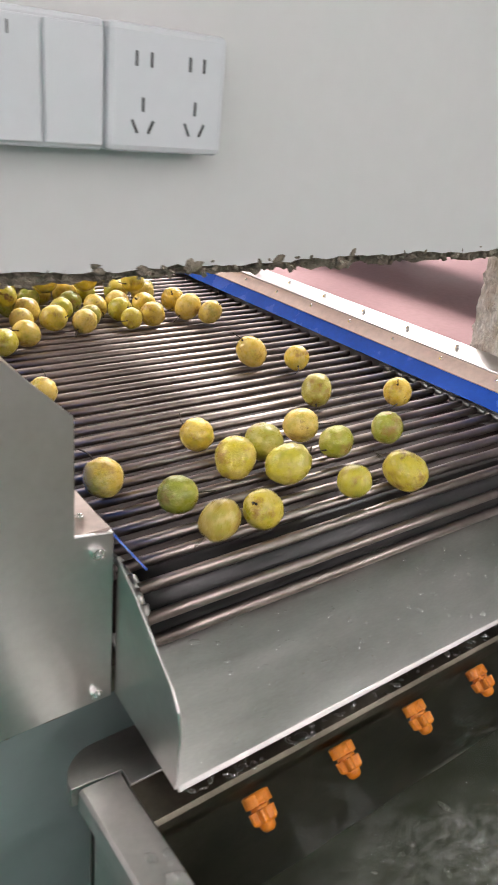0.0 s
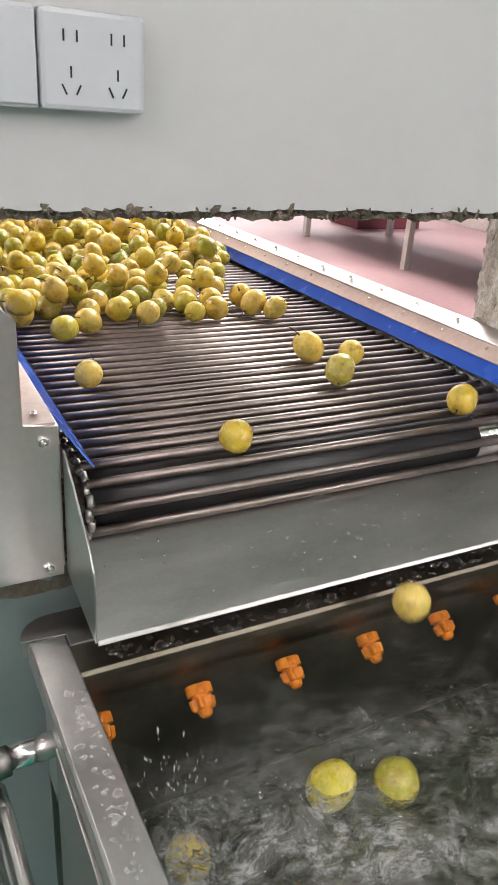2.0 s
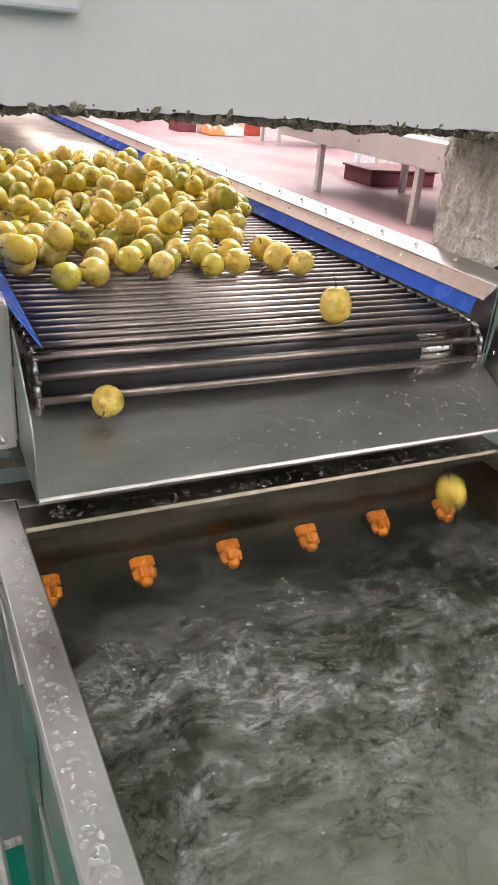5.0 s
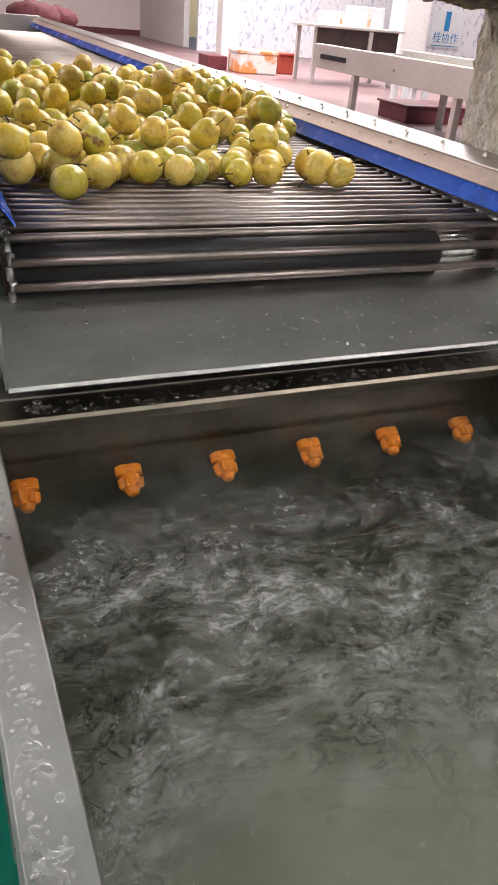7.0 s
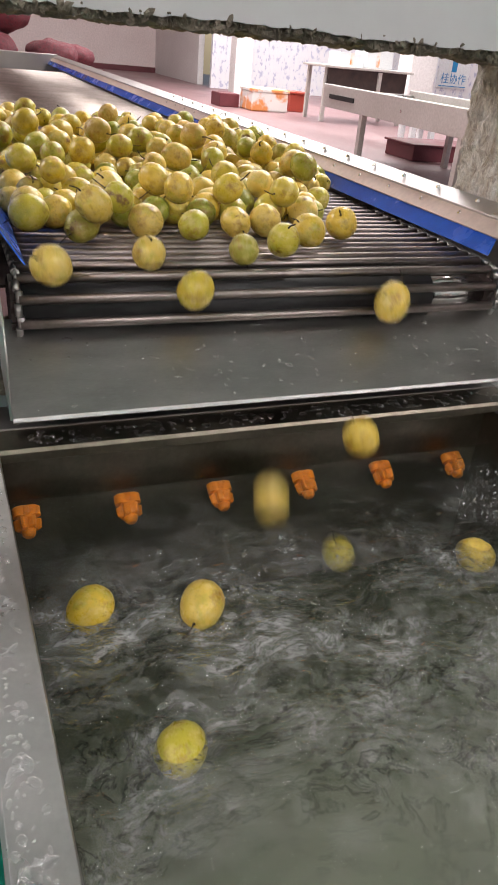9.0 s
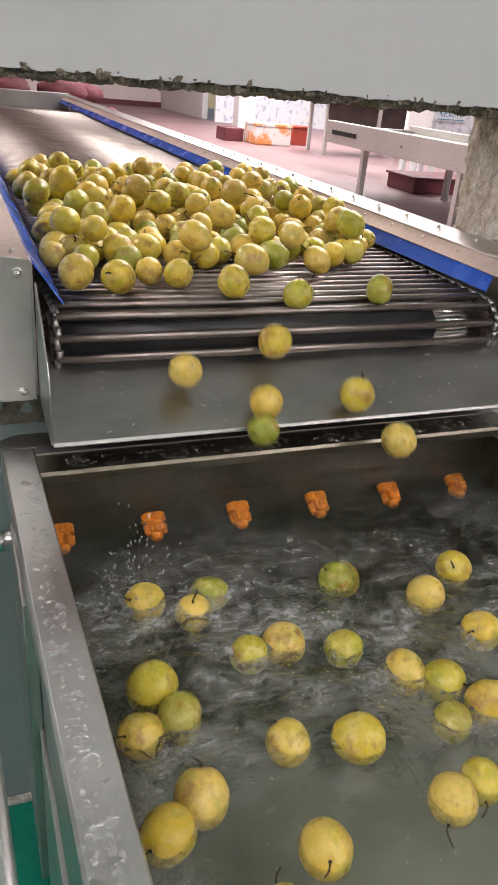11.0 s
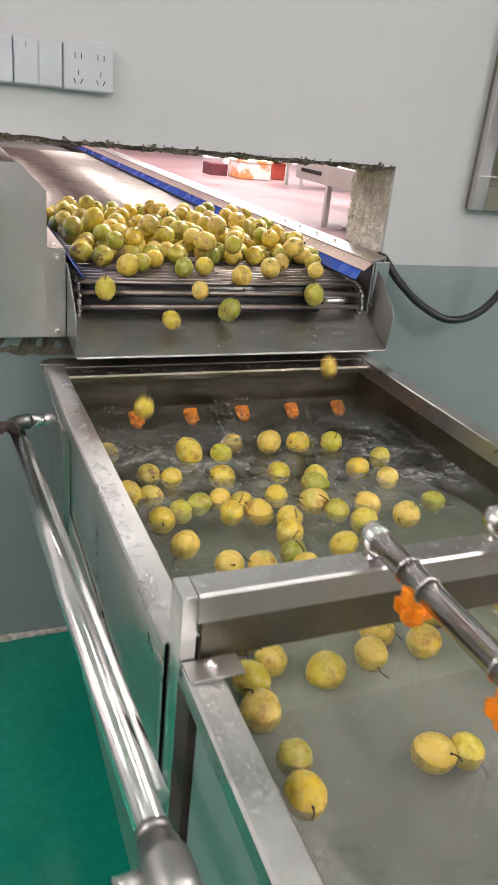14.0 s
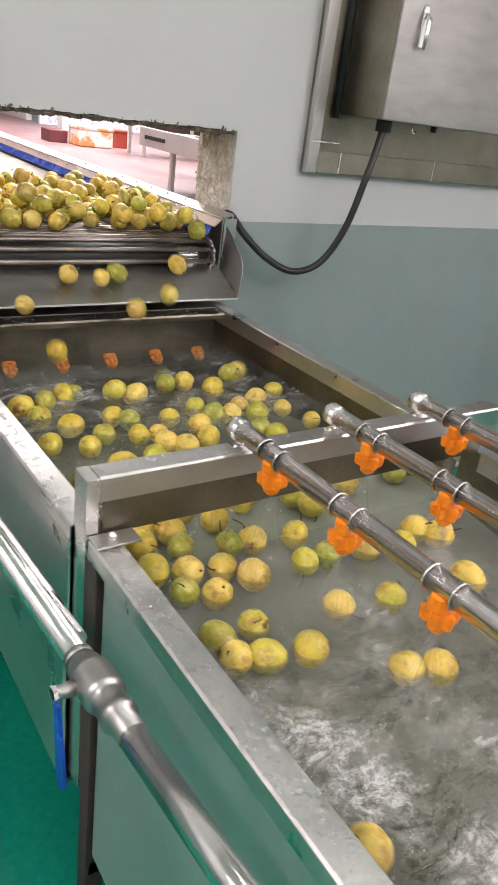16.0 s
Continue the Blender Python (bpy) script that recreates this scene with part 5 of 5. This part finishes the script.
AFLOAT.append((16, [(0.16, -0.56), (0.12, -0.64), (0.27, -0.49), (0.35, -0.56), (0.41, -0.58), (0.18, -0.71), (0.33, -0.73), (0.34, -0.83), (0.09, -0.81), (0.6, -0.54), (0.57, -0.76), (0.76, -0.7), (0.7, -0.79), (0.66, -0.88), (0.48, -0.88), (0.84, -0.88), (0.68, -0.92), (0.13, -1.12), (0.16, -1.17), (0.29, -1.24), (0.12, -1.22), (0.18, -1.25), (0.12, -1.28), (0.18, -1.31), (0.27, -1.33), (0.32, -1.34), (0.1, -1.34), (0.15, -1.38), (0.22, -1.39), (0.11, -1.44), (0.17, -1.46), (0.26, -1.44), (0.18, -1.53), (0.11, -1.55), (0.16, -1.59), (0.24, -1.62), (0.11, -1.6), (0.4, -1.13), (0.39, -1.19), (0.51, -1.22), (0.53, -1.27), (0.68, -1.21), (0.42, -1.35), (0.44, -1.44), (0.38, -1.44), (0.36, -1.55), (0.53, -1.45), (0.84, -1.22), (0.66, -1.59)]))


def make_fruit(rng, label="yellow passion fruit with a dark dry stem"):
    body, stem = FRUIT_MESHES[rng.randrange(7)]
    ob = new("passion_fruit", body)
    tagged(ob, label, "passion fruit", "passion fruit on the line")
    st = new("stem", stem)
    st.parent = ob
    k = rng.choice((0.82, 0.87, 0.9, 0.93, 0.96, 1.0))
    ob.scale = (k, k, k)
    return ob, k


def heap(rng):
    spots = [(x, y, 0) for x, y in SPARSE] + list(HEAP)
    height = [1.288, 1.332, 1.372]
    pts = [Vector((x, y, height[l])) for x, y, l in spots]
    for x, t in LEAVE_FIRST + LEAVE_LATER:
        y = 0.024 + SPEED * t
        pts = [q for q in pts if q.y < 0.65 or (q - Vector((x, y, q.z))).length > 0.05]
        level = next((h for h in height if all((Vector((x, y, h)) - q).length > 0.048 for q in pts)), height[2])
        pts.append(Vector((x, y, level)))
    def right_edge(y):
        return 0.655 + 0.24 * min(1.0, max(0.0, (y - 1.0) / 0.55))
    for layer, tries, gap in ((0, 3600, 0.060), (1, 3000, 0.062), (2, 900, 0.085)):
        for _ in range(tries):
            y = rng.uniform(0.86 + 0.05 * layer, 2.36 - 0.08 * layer)
            x = rng.uniform(0.07, right_edge(y) - 0.035 * layer)
            p = Vector((x, y, height[layer] + rng.uniform(-0.004, 0.006)))
            t = (y - 0.024) / SPEED
            if any(a < t < b for a, b in SEEN) or (layer == 2 and y < 1.5) or (layer == 1 and y < 1.55 and noise.noise(Vector((x * 6, y * 6, 8))) < 0.08):
                continue
            if layer == 2 and noise.noise(Vector((x * 4, y * 4, 3))) < 0.0:
                continue
            if all((p - q).length > gap for q in pts):
                pts.append(p)
    return pts


def simulate(rng):
    """The way of every fruit: on the belt, over the end, down the slide, into the water and away."""
    tracks = []
    starts = heap(rng)
    for p in starts:
        release = (p.y - 0.024) / SPEED if p.y >= 0.024 else (p.y - 0.024) * 3.1
        spin = Vector((rng.uniform(-0.4, 0.4), rng.uniform(-0.5, 0.5), rng.uniform(0, 6.3)))
        tilt = rng.choice((-1, 1)) * rng.uniform(0.7, 2.3)
        tracks.append(dict(p=p, t0=release, tilt=tilt, rz=spin.z, ry=spin.y, land=None, fall=[]))
    order = sorted(range(len(tracks)), key=lambda i: tracks[i]["t0"])
    for i in order:
        k = tracks[i]
        if k["t0"] > 16.4:
            continue
        x, t = k["p"].x, k["t0"]
        dx = rng.uniform(-0.03, 0.03)
        vy = rng.uniform(0.62, 0.85)
        drop = k["p"].z - 1.288
        k["fall"] = [(t, x, 0.024, 1.288 + drop), (t + 0.15, x, -0.026, 1.284 + drop), (t + 0.28, x + dx * 0.1, -0.062, 1.270 + drop * 0.5), (t + 0.38, x + dx * 0.2, -0.095, 1.238), (t + 0.46, x + dx * 0.3, -0.126, 1.200), (t + 0.54, x + dx * 0.45, -0.165, 1.170), (t + 0.60, x + dx * 0.6, -0.205, 1.141), (t + 0.66, x + dx * 0.8, -0.252, 1.110)]
        te = t + 0.66
        for q in (0.06, 0.12, 0.17):
            k["fall"].append((te + q, x + dx, -0.252 - vy * q, 1.110 - 0.55 * q - 4.9 * q * q))
        k["land"] = (te + 0.2, min(0.88, max(0.03, x + dx)), -0.252 - vy * 0.2 - rng.uniform(0.0, 0.03))
    # floating: step by step, pushed apart and led to where they lie
    floaters = [dict(t=k["land"][0], x=k["land"][1], y=k["land"][2], k=k, log=[]) for k in tracks if k["land"] and k["land"][0] < 16]
    early = [dict(t=-1.0, x=x, y=y, k=None, log=[]) for x, y in EARLY_FLOAT]
    floaters = early + sorted(floaters, key=lambda f: f["t"])
    for f in floaters:
        f["vy"], f["vx"] = -rng.uniform(0.15, 0.21) - (0.12 if f["t"] < 7.5 else 0.0), rng.uniform(-0.02, 0.01)
        f["aims"] = []
    def give(aims, time):
        pairs = []
        for i, (ax, ay) in enumerate(aims):
            for j, f in enumerate(floaters):
                if f["t"] > time - 0.1:
                    continue
                base_t, bx, by = (f["aims"][-1] if f["aims"] else (f["t"], f["x"], f["y"]))
                want = by - 0.16 * (time - base_t) - (0.0 if f["aims"] else 0.13 * min(1.0, time - base_t))
                pairs.append((abs(want - ay) + 0.8 * abs(bx - ax), i, j))
        done_i, done_j = set(), set()
        for cost, i, j in sorted(pairs):
            if cost < 0.5 and i not in done_i and j not in done_j:
                done_i.add(i)
                done_j.add(j)
                floaters[j]["aims"].append((time, *aims[i]))
    for time, aims in AFLOAT:
        give(aims, time)
    dt = 0.1
    for step in range(0, 161):
        t = step * dt
        live = [f for f in floaters if f["t"] <= t]
        for f in live:
            aim = next((a for a in f["aims"] if a[0] > t + 0.05), None)
            if aim:
                f["x"] += (aim[1] - f["x"]) * dt / (aim[0] - t + dt)
                f["y"] += (aim[2] - f["y"]) * dt / (aim[0] - t + dt)
            else:
                f["x"] += f["vx"] * dt
                f["y"] += (f["vy"] * (2.2 if f["y"] < -1.5 else 1.0) - 0.22 * math.exp(-1.6 * max(0.0, t - f["t"]))) * dt
        for _ in range(3):
            for a in range(len(live)):
                for b in range(a + 1, len(live)):
                    fa, fb = live[a], live[b]
                    ddx, ddy = fb["x"] - fa["x"], fb["y"] - fa["y"]
                    d2 = ddx * ddx + ddy * ddy
                    if d2 < 0.0027:
                        d = math.sqrt(d2) + 1e-6
                        s = (0.052 - d) * 0.25 / d
                        fa["x"] -= ddx * s; fa["y"] -= ddy * s
                        fb["x"] += ddx * s; fb["y"] += ddy * s
        for f in live:
            low = 0.035 if f["y"] < -1.3 else 0.014
            f["x"] = min(0.885, max(low, f["x"]))
            f["y"] = max(-3.6, f["y"])
            f["log"].append((t, f["x"], f["y"]))
    return tracks, floaters


def bob(age):
    """Height of a fruit's middle in the water: it dives, comes up and bobs."""
    if age < 0:
        return 0.0
    return -0.055 * math.exp(-2.6 * age) * math.cos(5.5 * age + 0.6) * (1 if age > 0.05 else age / 0.05)


MOVES = []


def fruit():
    rng = random.Random(21)
    fruit_meshes()
    tracks, floaters = simulate(rng)
    by = {id(f["k"]): f for f in floaters if f["k"]}
    for k in tracks:
        ob, size = make_fruit(rng)
        x, y, z = k["p"]
        z += (size - 1) * 0.0315
        base = (math.degrees(k["tilt"]), math.degrees(k["ry"]), math.degrees(k["rz"]))
        rows = []
        roll = base[0]
        t_end = max(0.0, min(16.0, k["t0"]))
        if k["t0"] > 0:
            n = max(1, int(t_end / 2.0))
            rows += [(t_end * i / n, pose(x, y - SPEED * t_end * i / n, z, roll, base[1], base[2])) for i in range(n + 1)]
        if k["fall"]:
            last = max(0.0, k["t0"])
            was = None
            for t, fx, fy, fz in k["fall"]:
                if t < 0:
                    was = (t, fx, fy, fz)
                    continue
                if not rows and t > 0:
                    u = -was[0] / (t - was[0])
                    rows.append((0.0, pose(*[a + (b - a) * u for a, b in zip(was[1:], (fx, fy, fz))], roll, base[1], base[2])))
                if rows and t <= rows[-1][0] + 0.02:
                    continue
                roll += 340 * (t - last)
                last = t
                rows.append((t, pose(fx, fy, fz + (size - 1) * 0.03, roll, base[1], base[2])))
            f = by.get(id(k))
            if f:
                i = 0
                for t, fx, fy in f["log"]:
                    age = t - f["t"]
                    if t <= rows[-1][0] + 0.03:
                        continue
                    if age < 1.3 or round(t * 10) % 5 == 0:
                        roll += 120 * (t - last) * math.exp(-1.2 * age)
                        last = t
                        rows.append((t, pose(fx, fy, 0.909 + bob(age) + 0.003 * math.sin(t * 5 + fx * 30), roll, base[1], base[2] + 14 * (t - f["t"]))))
        rows = [r for r in rows if r[0] <= 16.0] or [(0.0, pose(x, y, z))]
        if not rows or rows[0][0] > 0.001:
            rows.insert(0, (0.0, rows[0][1]))
        if len(rows) == 1:
            rows.append((16.0, rows[0][1]))
        MOVES.append((ob, rows))
    for f in floaters:
        if f["k"] is None:
            ob, size = make_fruit(rng)
            a, b = rng.uniform(-70, 70), rng.uniform(0, 360)
            rows = [(t, pose(x, y, 0.914 + 0.003 * math.sin(t * 5 + x * 30), a, 20, b + 10 * t)) for t, x, y in f["log"] if round(t * 10) % 5 == 0]
            MOVES.append((ob, rows))
    splashes(floaters)


def splashes(floaters):
    """Crowns of thrown water that rise where a fruit drops in, and fall back."""
    rng = random.Random(5)
    meshes = []
    for k in range(5):
        bm = B()
        for _ in range(70):
            a, r, h = rng.uniform(0, 6.3), rng.uniform(0.006, 0.075), rng.uniform(0, 1) ** 1.8 * 0.085
            s = rng.uniform(0.0006, 0.0017)
            up = Vector((math.cos(a) * rng.uniform(0, 1.5), math.sin(a) * rng.uniform(0, 1.5), 1)).normalized()
            mt = Matrix.Translation((r * math.cos(a), r * math.sin(a), h)) @ up.to_track_quat("Z", "Y").to_matrix().to_4x4() @ Matrix.Diagonal((s, s, s * rng.uniform(1, 3.5), 1))
            bmesh.ops.create_icosphere(bm, subdivisions=1, radius=1, matrix=mt)
        meshes.append(mesh_of("water_splash", bm, THROWN, True))
    for f in floaters:
        if f["k"] is None or rng.random() < 0.25:
            continue
        ob = new("water_splash", meshes[rng.randrange(5)])
        tagged(ob, "clear drops of splashing water thrown up by a falling fruit", "splash", "splashes", "stuff")
        x, y, t = f["k"]["land"][1], f["k"]["land"][2], f["k"]["land"][0]
        turn = rng.uniform(0, 360)
        z0 = WATER_Z - 0.42
        rows = [(0.0, pose(x, y, z0, 0, 0, turn))] if t > 0.35 else []
        for dt, dz in ((-0.06, 0), (0.05, 0.41), (0.14, 0.435), (0.25, 0.40), (0.42, 0.0)):
            if 0 <= t + dt <= 16:
                rows.append((t + dt, pose(x, y - 0.02 * dt, z0 + dz, 0, 0, turn)))
        if not rows or rows[0][0] > 0:
            rows.insert(0, (0.0, rows[0][1] if rows else pose(x, y, z0, 0, 0, turn)))
        if rows[-1][0] < 16:
            rows.append((16.0, rows[-1][1]))
        MOVES.append((ob, rows))


# ---- what moves ----
def motions():
    for ob, s0 in RODS:
        if s0 is None:
            walk(ob, [(0, pose(0, 0, 0)), (16.0, pose(0, -SPEED * 16, 0))])
            continue
        times = {0.0, 16.0}
        enter, leave = s0 / SPEED, (s0 + math.pi * END_R) / SPEED
        t = enter - 0.2
        while t < leave + 0.4:
            if 0 < t < 16:
                times.add(round(t, 2))
            t += 0.2
        rows = []
        for t in sorted(times):
            y, z = belt_spot(s0 - SPEED * t)
            rows.append((t, pose(0, y, z)))
        walk(ob, rows)
    for ob, rows in MOVES:
        clean = [rows[0]]
        for r in rows[1:]:
            if frame(r[0]) > frame(clean[-1][0]):
                clean.append(r)
        sc = ob.scale.copy()
        walk(ob, clean)
        ob.scale = sc
    for i, w in enumerate(WATERS):
        walk(w, [(0.4 * k, pose(0.0008 * math.sin(k * 1.9 + i), -0.02 + 0.02 * math.sin(k * 0.5), 0.0018 * math.sin(k * 2.3 + i))) for k in range(41)])


washing_room()
hall()
conveyor()
drive_housing()
discharge_chute()
tanks()
for pipe_x in (0.254, 0.479, 0.716):
    spray_pipe(pipe_x)
supply_pipe()
# unseen fittings, added to brighten the ceiling and the reflections in the steel
for fx, fy, way in ((1.95, -2.5, "y"), (1.85, -4.3, "y"), (-0.6, -4.2, "x"), (-1.75, -1.8, "y"), (0.45, -1.9, "y")):
    added_fitting(fx, fy, way)
wall_plates()
control_cabinet()
black_conduit()
hall_things()
fruit()
motions()
